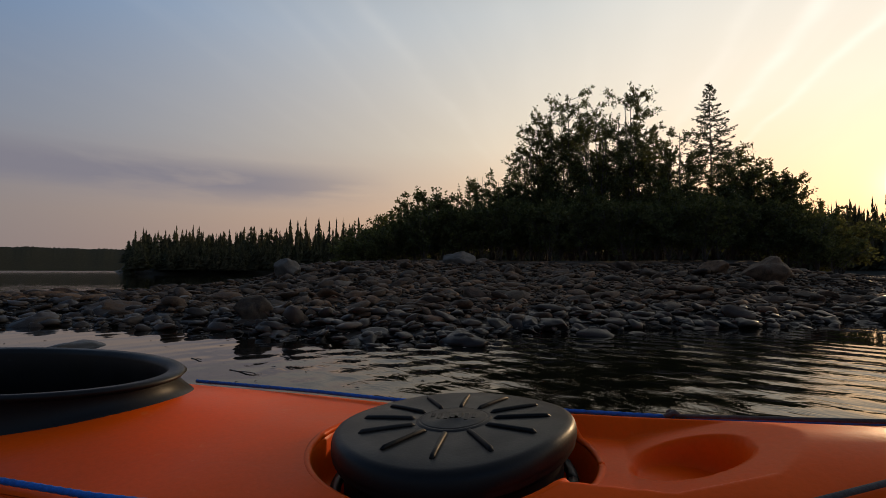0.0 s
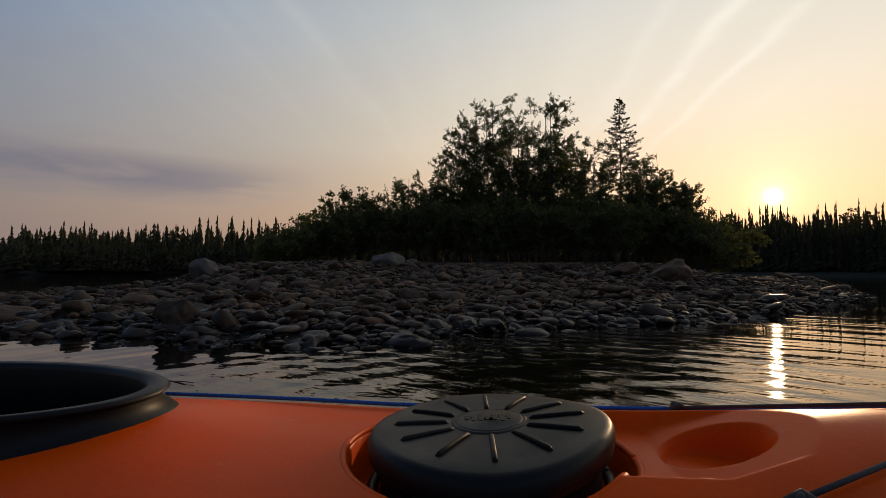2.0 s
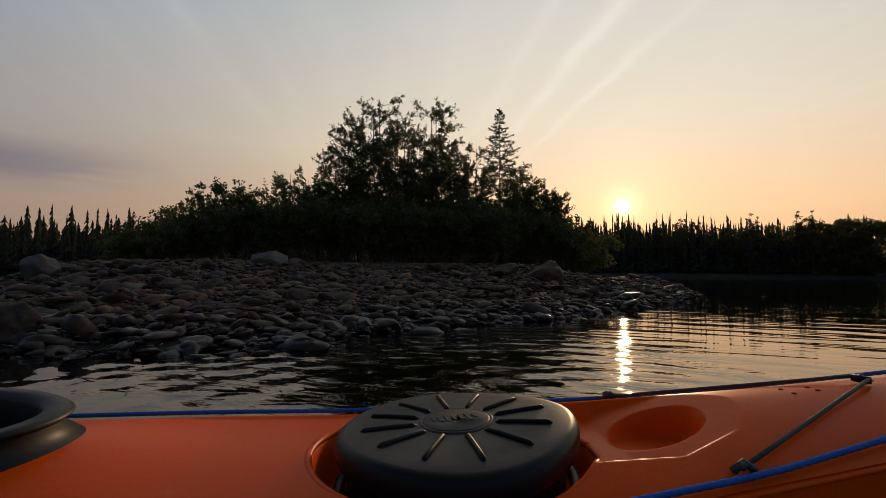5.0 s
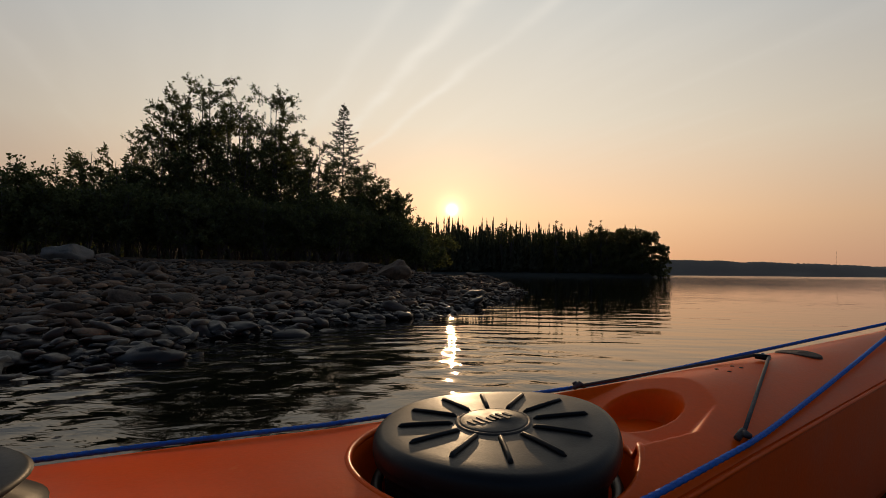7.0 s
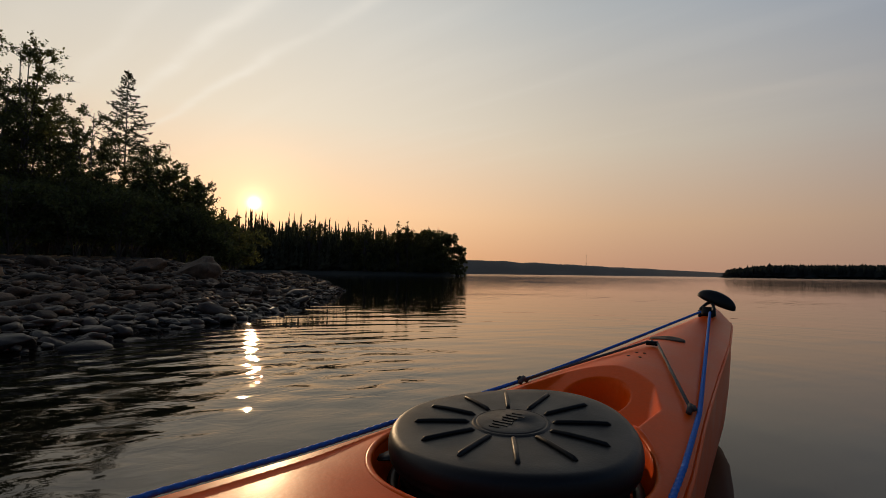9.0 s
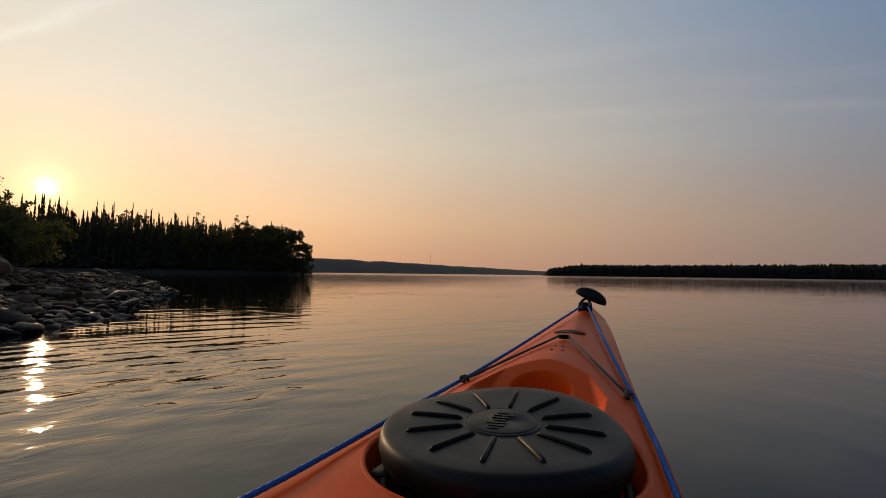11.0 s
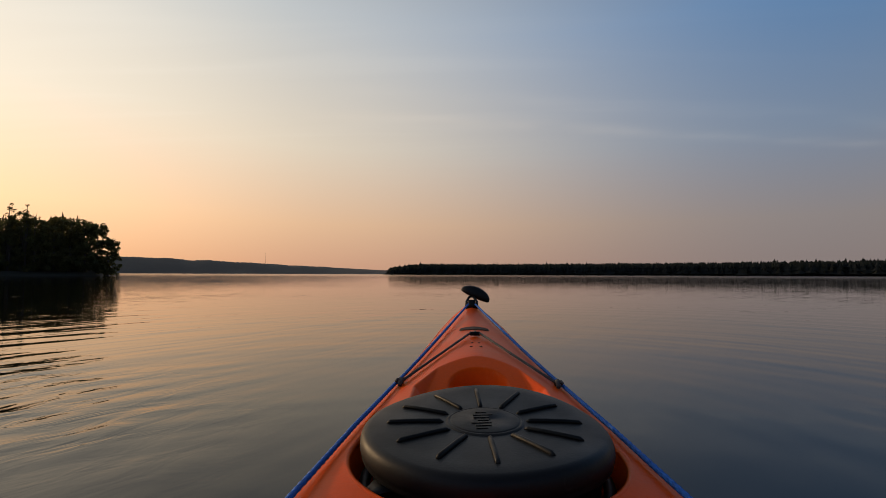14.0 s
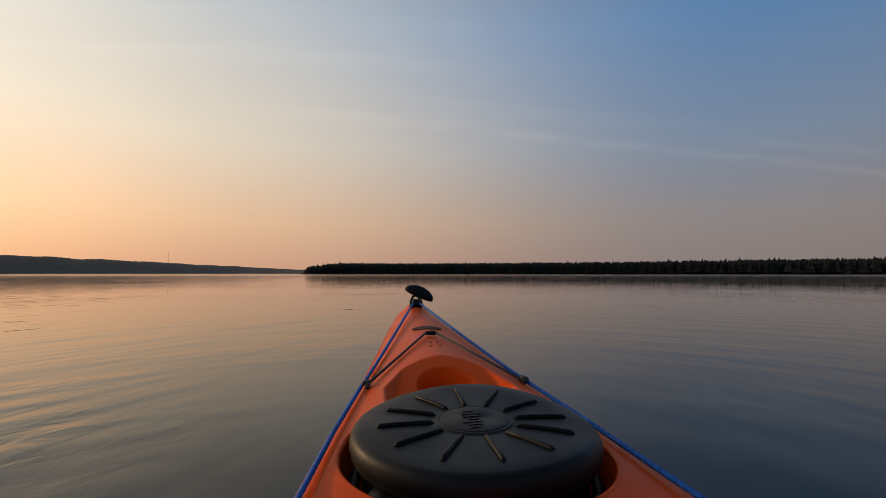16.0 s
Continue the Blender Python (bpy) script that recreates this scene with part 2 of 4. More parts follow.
    gusts = t.node("ShaderNodeMapRange", {0: t.noise(co, 0.12, 2.0), 1: 0.35, 2: 0.65, 3: 0.35, 4: 1.0}).outputs[0]
    h = t.math("ADD", h, t.math("MULTIPLY", breeze, gusts))
    nrm = t.node("ShaderNodeBump", {"Height": h, "Strength": 1.0, "Distance": 1.0}).outputs[0]
    haze_of_ripples = t.math("ADD", t.node("ShaderNodeMapRange", {0: far, 1: 15.0, 2: 150.0, 3: 0.03, 4: 0.09}).outputs[0],
                             t.node("ShaderNodeMapRange", {0: far, 1: 120.0, 2: 420.0, 3: 0.0, 4: 0.05}).outputs[0])
    deep = t.mix(t.noise(co, 0.6, 3.0), (0.0020, 0.0020, 0.0013, 1), (0.0038, 0.0036, 0.0020, 1))
    b = t.node("ShaderNodeBsdfPrincipled", {"Base Color": deep, "Roughness": haze_of_ripples, "IOR": 1.29, "Normal": nrm})
    t.node("ShaderNodeOutputMaterial", {"Surface": b.outputs[0]})
    return m


M_WATER = water_material()
M_STONE = material("river_stone", (0.051, 0.040, 0.030), 0.7, spec=0.22, vary=0.75, scale=9, fine=55, bump=0.02, per_piece=0.62, tint=(0.122, 0.069, 0.038))
M_STONES = material("river_stones", (0.051, 0.040, 0.030), 0.7, spec=0.22, vary=0.75, scale=9, fine=55, bump=0.02, per_piece=0.62, tint=(0.122, 0.069, 0.038), island=True)
M_PALESTONE = material("pale_stone", (0.125, 0.112, 0.098), 0.75, spec=0.2, vary=0.4, scale=5, fine=40, bump=0.012)
M_WETSTONE = material("wet_stone", (0.027, 0.022, 0.018), 0.45, spec=0.28, vary=0.3, scale=9, fine=70, bump=0.003, per_piece=0.3)
M_WETSTONES = material("wet_stones", (0.027, 0.021, 0.017), 0.48, spec=0.26, vary=0.4, scale=9, fine=60, bump=0.008, per_piece=0.4, tint=(0.060, 0.042, 0.030), island=True)
M_GRAVEL = material("dark_gravel", (0.026, 0.022, 0.018), 0.9, vary=0.5, scale=6, fine=30, bump=0.02)
M_LAND = material("forest_soil", (0.028, 0.028, 0.018), 0.95, vary=0.4, scale=0.2, fine=3, bump=0.05)
M_BARK = material("shrub_bark", (0.10, 0.085, 0.07), 0.85, vary=0.3, scale=6, fine=60, bump=0.004)
M_LEAF = material("willow_leaf", (0.092, 0.100, 0.042), 0.7, spec=0.2, vary=0.25, scale=1.2, fine=20, bump=0.0, per_piece=0.35, tint=(0.115, 0.120, 0.055), island=True, through_light=0.4)
M_NEEDLE = material("spruce_needles", (0.070, 0.078, 0.040), 0.7, spec=0.2, vary=0.3, scale=1.5, fine=20, bump=0.0, per_piece=0.3, island=True, through_light=0.2)
M_FAR = material("far_spruce", (0.082, 0.080, 0.052), 0.9, spec=0.1, vary=0.3, scale=0.3, fine=3, bump=0.0, per_piece=0.35, island=True, through_light=0.45)
# the bluish haze over the far point is put into this base colour
M_POINT = material("haze_tinted_forest", (0.036, 0.043, 0.044), 0.95, spec=0.05, vary=0.15, scale=0.05, fine=0.3, bump=0.0, through_light=0.4)
M_FARLEAF = material("far_birch_leaf", (0.115, 0.108, 0.052), 0.85, spec=0.1, vary=0.3, scale=0.4, fine=3, bump=0.0, per_piece=0.3, island=True, through_light=0.4)
M_HILL = material("hazy_hill_forest", (0.052, 0.048, 0.045), 0.95, vary=0.25, scale=0.01, fine=0.08, bump=0.0)
M_ORANGE = material("orange_polyethylene", (0.84, 0.088, 0.002), 0.36, spec=0.07, scuff=(0.85, 0.20, 0.06), vary=0.10, scale=5, fine=130, bump=0.0009)
M_BLACK = material("black_rubber", (0.0085, 0.0085, 0.0088), 0.46, spec=0.23, scuff=(0.036, 0.035, 0.034), vary=0.18, scale=9, fine=220, bump=0.0006)
M_RIB = material("smooth_black_rubber", (0.004, 0.004, 0.004), 0.5, spec=0.2, vary=0.15, scale=20, fine=200, bump=0.0003)
M_GREY = material("worn_grey_rubber", (0.015, 0.0145, 0.0138), 0.5, spec=0.24, vary=0.2, scale=30, fine=240, bump=0.0006)
M_BLUE = material("blue_braided_cord", (0.008, 0.13, 0.52), 0.7, vary=0.35, scale=120, fine=420, bump=0.002)
M_BUNGEE = material("black_flecked_bungee", (0.06, 0.055, 0.052), 0.75, vary=0.6, scale=160, fine=420, bump=0.002)
M_BADGE = material("worn_badge", (0.070, 0.040, 0.028), 0.7, spec=0.15, vary=0.6, scale=60, fine=260, bump=0.001, scuff=(0.22, 0.15, 0.11))
M_METAL = material("brushed_steel", (0.22, 0.2, 0.18), 0.45, metal=1.0, vary=0.1, scale=40, fine=300, bump=0.0003)


# ---- mesh helpers ----
def mesh_of(name, verts, faces, mat, smooth=True):
    me = bpy.data.meshes.new(name)
    me.from_pydata([tuple(map(float, v)) for v in verts], [], [tuple(map(int, f)) for f in faces])
    me.materials.append(mat)
    if smooth:
        me.polygons.foreach_set("use_smooth", [True] * len(me.polygons))
    me.update()
    return me


def soup(name, verts, size, mat, smooth=False):
    """A mesh of many like polygons of 'size' corners; verts come polygon by polygon."""
    verts = np.asarray(verts, dtype=np.float32).reshape(-1, 3)
    n = len(verts) // size
    me = bpy.data.meshes.new(name)
    me.vertices.add(len(verts)), me.loops.add(len(verts)), me.polygons.add(n)
    me.vertices.foreach_set("co", verts.ravel())
    me.loops.foreach_set("vertex_index", np.arange(len(verts), dtype=np.int32))
    me.polygons.foreach_set("loop_start", np.arange(0, len(verts), size, dtype=np.int32))
    me.materials.append(mat)
    me.update(calc_edges=True)
    return me


def tri_mesh(name, verts, tris, mat, smooth=True):
    """A mesh from an array of points and an array of triangles."""
    verts, tris = np.asarray(verts, dtype=np.float32), np.asarray(tris, dtype=np.int32)
    me = bpy.data.meshes.new(name)
    me.vertices.add(len(verts)), me.loops.add(tris.size), me.polygons.add(len(tris))
    me.vertices.foreach_set("co", verts.ravel())
    me.loops.foreach_set("vertex_index", tris.ravel())
    me.polygons.foreach_set("loop_start", np.arange(0, tris.size, 3, dtype=np.int32))
    me.materials.append(mat)
    if smooth:
        me.polygons.foreach_set("use_smooth", np.ones(len(tris), dtype=bool))
    me.update(calc_edges=True)
    return me


def child(name, me, parent, label=""):
    ob = new(name, me)
    ob.parent = parent
    return tagged(ob, label)


def part(name, bm, mat, parent, label="", smooth=True):
    """Links a bmesh as one mesh object under a thing or a part."""
    me = bpy.data.meshes.new(name)
    bm.to_mesh(me)
    bm.free()
    me.materials.append(mat)
    if smooth:
        me.polygons.foreach_set("use_smooth", [True] * len(me.polygons))
    return child(name, me, parent, label)


def grid_faces(rows, cols, wrap=False):
    out = []
    for i in range(rows - 1):
        for j in range(cols if wrap else cols - 1):
            k = (j + 1) % cols
            out.append((i * cols + j, i * cols + k, (i + 1) * cols + k, (i + 1) * cols + j))
    return out


def tube(points, radius, sides=8, taper=1.0):
    """Points and faces of a round rod through the points; taper: the last radius in parts of the first."""
    pts = [Vector(p) for p in points]
    verts, n = [], len(pts)
    for i, p in enumerate(pts):
        d = (pts[min(i + 1, n - 1)] - pts[max(i - 1, 0)]).normalized()
        a = d.orthogonal().normalized() if abs(d.z) > 0.9 else d.cross(Vector((0, 0, 1))).normalized()
        b = d.cross(a)
        r = radius * (1 + (taper - 1) * i / (n - 1))
        verts += [p + (a * math.cos(k * math.tau / sides) + b * math.sin(k * math.tau / sides)) * r for k in range(sides)]
    faces = grid_faces(n, sides, True) + [tuple(range(sides))[::-1], tuple((n - 1) * sides + k for k in range(sides))]
    return verts, faces


def rod(name, points, radius, mat, parent, label="", sides=8, taper=1.0):
    return child(name, mesh_of(name, *tube(points, radius, sides, taper), mat), parent, label)


def table(x, rows):
    return float(np.interp(x, [r[0] for r in rows], [r[1] for r in rows]))


def smooth01(x):
    x = min(1.0, max(0.0, x))
    return x * x * (3 - 2 * x)


# ---- ground, water ----
SHORE = [(-120, 7.5), (-100, 6.8), (-85, 5.3), (-76, 4.4), (-66, 3.6), (-58, 3.05), (-48, 2.9), (-40, 3.15), (-30, 3.75), (-18, 4.4), (-8, 5.1), (-2, 5.9), (3, 7.1), (5.4, 8.7), (7.2, 10.5), (8.2, 12.1), (9.1, 14.0)]
BACK = [(-120, 8), (-100, 10), (-80, 12), (-68, 15), (-55, 26), (-30, 34), (0, 30), (5, 20), (8.3, 14.2), (9.1, 14.05)]


INLET = polar(-88, 6.9)


def bar_height(azimuth, r):
    """The height of the gravel bar at a place of the plan."""
    wob = 0.35 * noise.noise(polar(azimuth, r) * 0.7) + 0.16 * noise.noise(polar(azimuth, r) * 2.3)
    d = min(r - table(azimuth, SHORE), table(azimuth, BACK) - r, 1.3 * (polar(azimuth, r) - INLET).length - 1.0) + wob
    if d < 0:
        return max(-1.2, d * 0.22)
    return 0.10 * smooth01(d / 0.8) + (0.58 - 0.34 * smooth01((-58 - azimuth) / 14.0) - 0.26 * smooth01((azimuth + 12) / 12.0)) * smooth01(d / 8.0) + 0.28 * smooth01((d - 9.5) / 4.0) * smooth01((-5 - azimuth) / 5.0) + 0.05 * noise.noise(polar(azimuth, r) * 0.5)


def gravel_bar():
    az = np.arange(-124, 18.1, 1.0)
    rr = np.concatenate([np.arange(1.6, 16, 0.25), np.arange(16, 38, 1.0)])
    verts = [polar(a, r, bar_height(a, r)) for a in az for r in rr]
    ob = new("gravel_bar", mesh_of("gravel_bar", verts, grid_faces(len(az), len(rr)), M_GRAVEL))
    return tagged(ob, "low island bar of dark gravel under rounded stones", "gravel bar", kind="structure")


def land_height(azimuth, r):
    """Bed of the lake, and the wooded shores round it."""
    z = -2.0
    for a0, a1, front, top, deep in LANDS:
        edge = min(azimuth - a0, a1 - azimuth)
        d = min((r - front) / max(1.0, front * 0.08), edge / 1.2)
        if d > 0:
            z = max(z, -2.0 + (2.0 + top) * smooth01(d) + 2.6 * smooth01((r - front * 1.12) / (front * 0.2)))
    return z


LANDS = [(-78.6, -29, 78, 0.6, 1), (-32, 24.4, 102, 0.7, 1), (51.9, 128, 400, 1.0, 1), (128, 262, 700, 2.0, 1), (-125, -60, 900, 2.0, 1), (22, 54, 1500, 2.0, 1)]


def ground():
    az = np.arange(-180, 180, 1.5)
    rr = np.concatenate([[0.5, 5, 20, 40], np.geomspace(60, 4600, 44)])
    verts = [polar(a, r, land_height(((a + 98) % 360) - 98 if a < -98 else a, r)) for r in rr for a in az]
    ob = new("ground", mesh_of("ground", verts, grid_faces(len(rr), len(az), True), M_LAND))
    return tagged(ob, "lake bed and low wooded shores", "ground", kind="structure")


def lake():
    az = np.arange(0, 360, 3.0)
    rr = [0.05, 1, 3, 8, 20, 60, 200, 700, 2000, 4500]
    verts = [polar(a, r, 0) for r in rr for a in az]
    faces = grid_faces(len(rr), len(az), True) + [tuple(range(len(az)))]
    ob = new("water", mesh_of("water", verts, faces, M_WATER))
    return tagged(ob, "calm dark lake water with gentle ripples", "water", kind="structure")


BAR = gravel_bar()
ground()
lake()


# ---- far woods ----
def conifer(rng, h, wide, tiers=7, sides=6):
    """Triangles of a slim far spruce: ragged drooping whorls round a stem, the top a thin spire."""
    tris, lean = [], rng.normal(0, 0.012, 2)
    bare = rng.uniform(0.04, 0.14)
    for k in range(tiers):
        f = (k + rng.uniform(-0.2, 0.2)) / tiers
        z0 = h * (bare + (0.93 - bare) * f)
        r = wide * (0.07 + 0.93 * (1 - f) ** 0.9) * rng.uniform(0.6, 1.25)
        mid = (lean[0] * z0, lean[1] * z0, z0 + h * 1.15 / tiers)
        a0 = rng.uniform(0, 6.28)
        for j in range(sides):
            a, rj = a0 + j * math.tau / sides, r * rng.uniform(0.5, 1.3)
            b = a + math.tau / sides * rng.uniform(0.8, 1.4)
            rk = r * rng.uniform(0.35, 0.95)
            tris += [mid, (rj * math.cos(a), rj * math.sin(a), z0 - 0.04 * h * rng.uniform(0, 1)), (rk * math.cos(b), rk * math.sin(b), z0 + 0.02 * h)]
    s = 0.010 * h
    tris += [(s, 0, 0), (-s, 0, 0), (0, 0, h), (0, s, 0), (0, -s, 0), (0, 0, h)]
    return np.array(tris)


def wood(name, label, seed, spots, mat):
    rng = np.random.default_rng(seed)
    out = []
    for a, r, h, w, tiers in spots(rng):
        out.append(conifer(rng, h, w, tiers) + np.array(polar(a, r, land_height(a, r) - 0.1)))
    ob = new(name, soup(name, np.concatenate(out), 3, mat))
    return tagged(ob, label, "forest", kind="stuff")


def left_spots(rng):
    for k in range(1350):
        a = rng.uniform(-78.2, -30)
        r = 84 + 26 * rng.random() ** 1.5
        grow = (0.64 + 0.30 * smooth01((a + 78.5) / 26)) * (0.45 + 0.55 * smooth01((a + 78.6) / 2.2) if rng.random() < 0.85 else 1.0)
        yield a, r, r * grow * rng.choice([0.052, 0.064, 0.078, 0.095], p=[.35, .35, .2, .1]) * rng.uniform(0.85, 1.1), r * rng.uniform(0.007, 0.015), 9


def right_spots(rng):
    for k in range(1500):
        a = rng.uniform(-30, 21.5)
        r = 112 + 34 * rng.random() ** 1.5
        low = 1.04 - 0.22 * smooth01((a - 5.5) / 8.5)
        yield a, r, r * low * rng.choice([0.070, 0.080, 0.090, 0.102], p=[.3, .37, .25, .08]) * rng.uniform(0.9, 1.06), r * rng.uniform(0.006, 0.0125), 11


def point_spots(rng):
    for k in range(5000):
        a = rng.uniform(52.5, 126)
        r = 435 + 70 * rng.random()
        grow = 0.55 + 0.35 * smooth01((a - 52.5) / 4) + 0.12 * smooth01((a - 60) / 45)
        yield a, r, r * grow * rng.choice([0.0188, 0.0200, 0.0225], p=[.6, .38, .02]) * rng.uniform(0.96, 1.03), r * rng.uniform(0.007, 0.012), 3


wood("spruce_wood", "dark dense wood of slim pointed spruces on the shore", 3, left_spots, M_FAR)
wood("spruce_wood", "dark spruce wood against the light, behind the channel", 4, right_spots, M_FAR)
wood("spruce_wood", "far low wooded point across the lake, haze in its colour", 5, point_spots, M_POINT)


def clump_mass(rng, spots, leaf, count):
    """Leaf quads scattered over the shells of many small clumps."""
    out = []
    for c, rad in spots:
        n = int(count * rng.uniform(0.8, 1.2))
        d = rng.normal(size=(n, 3))
        d /= np.linalg.norm(d, axis=1)[:, None]
        p = np.array(c) + d * rad * (0.6 + 0.45 * rng.random((n, 1))) * np.array([1, 1, 0.8])
        u = rng.normal(size=(n, 3))
        u /= np.linalg.norm(u, axis=1)[:, None]
        v = np.cross(u, rng.normal(size=(n, 3)))
        v /= np.linalg.norm(v, axis=1)[:, None] + 1e-6
        s = leaf * rng.uniform(0.6, 1.3, (n, 1))
        out.append(np.stack([p - u * s, p + v * s * 0.6, p + u * s, p - v * s * 0.6], axis=1).reshape(-1, 3))
    return np.concatenate(out)


def headland_trees():
    rng = np.random.default_rng(8)
    for k, (a, r, h) in enumerate([(12.5, 112, 10.2), (14.5, 114, 10.6), (16.3, 112, 10.0), (18.0, 112, 10.4), (19.4, 111, 10.6), (20.6, 111, 10.8), (21.7, 110, 10.4), (22.7, 110, 9.6), (23.6, 109, 7.4), (10.5, 115, 10.6), (20.0, 118, 11.4), (22.2, 116, 10.6)]):
        h *= 0.95
        base = polar(a, r, land_height(a, r))
        tree = tagged(new("birch"), "broad dark leafy tree on the wooded headland", "tree", "headland trees")
        tree.location = base
        stem = tube([(0, 0, -0.2), (0.1, 0, h * 0.3), (0.0, 0.2, h * 0.6), (0.1, 0.1, h * 0.9)], 0.2, 6, 0.2)
        child("trunk", mesh_of("trunk", *stem, M_BARK), tree)
        spots = []
        for j in range(112):
            f = rng.random() ** 0.7 if j < 82 else rng.uniform(0.0, 0.3)
            ang, w = rng.uniform(0, 6.28), h * rng.uniform(0.20, 0.40) * math.sin(math.pi * min(0.97, 0.22 + 0.66 * f)) ** 0.6
            q = w * math.sqrt(rng.random())
            spots.append(((q * math.cos(ang), q * math.sin(ang), h * (0.03 + 0.92 * f)), h * rng.uniform(0.030, 0.075)))
        child("crown", soup("crown", clump_mass(rng, spots, 0.165, 54), 4, M_FARLEAF), tree)


headland_trees()


def slender_birches():
    """Airy crowns that stand over the spruces behind the channel."""
    rng = np.random.default_rng(31)
    for a, r, h in [(6.0, 113, 12.6), (7.1, 112, 12.0), (12.3, 111, 12.4), (16.2, 112, 12.4), (17.4, 111, 12.2), (-3.6, 114, 12.4)]:
        tree = tagged(new("slender_birch"), "thin airy birch standing over dark spruces", "tree", "birches over the spruces")
        tree.location = polar(a, r, land_height(a, r))
        spots = []
        for k in range(16):
            top = h * (0.97 if k == 0 else rng.uniform(0.55, 0.95))
            ang, out = rng.uniform(0, 6.28), h * rng.uniform(0.03, 0.13) * (k > 0)
            pts = [(0, 0, -0.2 + top * 0.35 * (k > 0)), (out * 0.5 * math.cos(ang), out * 0.5 * math.sin(ang), top * 0.75), (out * math.cos(ang), out * math.sin(ang), top)]
            rod("branch" if k else "trunk", pts, 0.05 if k else 0.14, M_BARK, tree, sides=5, taper=0.2)
            for j in range(4):
                g = rng.uniform(0.3, 1.0)
                spots.append(((pts[1][0] * (1 - g) + pts[2][0] * g + rng.normal(0, 0.2), pts[1][1] * (1 - g) + pts[2][1] * g + rng.normal(0, 0.2), top * (0.75 + 0.25 * g)), rng.uniform(0.18, 0.42)))
        child("crown", soup("crown", clump_mass(rng, spots, 0.13, 26), 4, M_FARLEAF), tree)


slender_birches()


def hill(name, label, a0, a1, r, tops, mat):
    """A long far ridge with a ragged forest edge on top."""
    az = np.arange(a0, a1 + 0.01, 0.12)
    verts = []
    for k in range(4):
        for a in az:
            t = table(a, tops) * (1 + 0.10 * noise.noise((a * 0.5, r, 0)) + (0.06 * noise.noise((a * 8.3, r, 3)) if k == 3 else 0))
            verts.append(polar(a, r + k * r * 0.05, (-1.5, 0.35, 0.8, 1.0)[k] * (1 if k == 0 else t)))
    ob = new(name, mesh_of(name, verts, grid_faces(4, len(az)), mat))
    return tagged(ob, label, "hill", kind="structure")


hill("backdrop_hill", "long hazy forested hill beyond the lake", 20, 56, 1500, [(20, 52), (26, 50), (33, 42), (40, 32), (47, 21), (52, 14), (56, 10)], M_HILL)
hill("backdrop_hill", "low hazy forested shore across the lake", -130, -58, 950, [(-130, 30), (-90, 40), (-80, 41), (-58, 40)], M_FAR)
hill("backdrop_hill", "low dark forested shore behind the lake", 110, 232, 1000, [(110, 22), (150, 40), (232, 30)], M_HILL)


def radio_mast(azimuth, r, foot, h):
    """A slim guyed lattice mast: three legs with rungs between them."""
    ob = tagged(new("radio_mast"), "thin far radio mast on the hazy hill", "mast")
    ob.location = polar(azimuth, r, foot)
    legs = [(0.8 * math.cos(k * math.tau / 3), 0.8 * math.sin(k * math.tau / 3)) for k in range(3)]
    for x, y in legs:
        rod("leg", [(x, y, 0), (x, y, h)], 0.07, M_HILL, ob, sides=5)
    for k in range(1, 16):
        for (x, y), (u, v) in zip(legs, legs[1:] + legs[:1]):
            rod("rung", [(x, y, h * k / 16), (u, v, h * (k + 0.5) / 16)], 0.04, M_HILL, ob, sides=4)


radio_mast(38.5, 1590, 24, 42)


# ---- island shrubs and spruce ----
def skeleton_limbs(rng, h, spread, stems):
    """Leaning stems from one foot, with boughs and twigs: rows of points, each with its radius and its rank (0 stem, 1 bough, 2 twig)."""
    rods = []
    for k in range(stems):
        ang, lean = rng.uniform(0, 6.28), spread * (0.15 if k == 0 else rng.uniform(0.2, 1.0))
        top = h * (0.96 if k == 0 else rng.uniform(0.74, 0.96) * (1 - 0.14 * (lean / spread) ** 2))
        pts = []
        for j in range(6):
            f = j / 5
            pts.append(np.array([math.cos(ang) * lean * f ** 1.2, math.sin(ang) * lean * f ** 1.2, top * f]) + rng.normal(0, 0.06 * f * spread, 3) * (1, 1, 0.3))
        rods.append((pts, 0.006 + 0.0045 * h, 0))
        for j in range(int(5 + 1.6 * h)):
            f = rng.uniform(0.22, 0.98)
            i = min(4, int(f * 5))
            p = pts[i] + (pts[i + 1] - pts[i]) * (f * 5 - i)
            turn, rise = rng.uniform(0, 6.28), rng.uniform(0.1, 1.1)
            d = np.array([math.cos(turn) + 0.4 * math.cos(ang), math.sin(turn) + 0.4 * math.sin(ang), rise])
            d = d / np.linalg.norm(d) * ((0.085 + 0.18 * (1 - f)) * h * rng.uniform(0.6, 1.3) + 0.2)
            d[2] = min(d[2], h * 1.02 - p[2])
            end = p + d
            mid = p + d * 0.5 + rng.normal(0, 0.04, 3)
            rods.append(([p, mid, end], 0.004 + 0.0012 * h, 1))
            for m in range(int(3 + 6 * np.linalg.norm(d))):
                g = rng.uniform(0.2, 1.0)
                q = p * (1 - g) + end * g
                e = d / np.linalg.norm(d) * 0.5 + rng.normal(0, 0.6, 3) + (0, 0, 0.15)
                e = e / np.linalg.norm(e) * rng.uniform(0.14, 0.34)
                rods.append(([q, q + e], 0.0035, 2))
    return rods


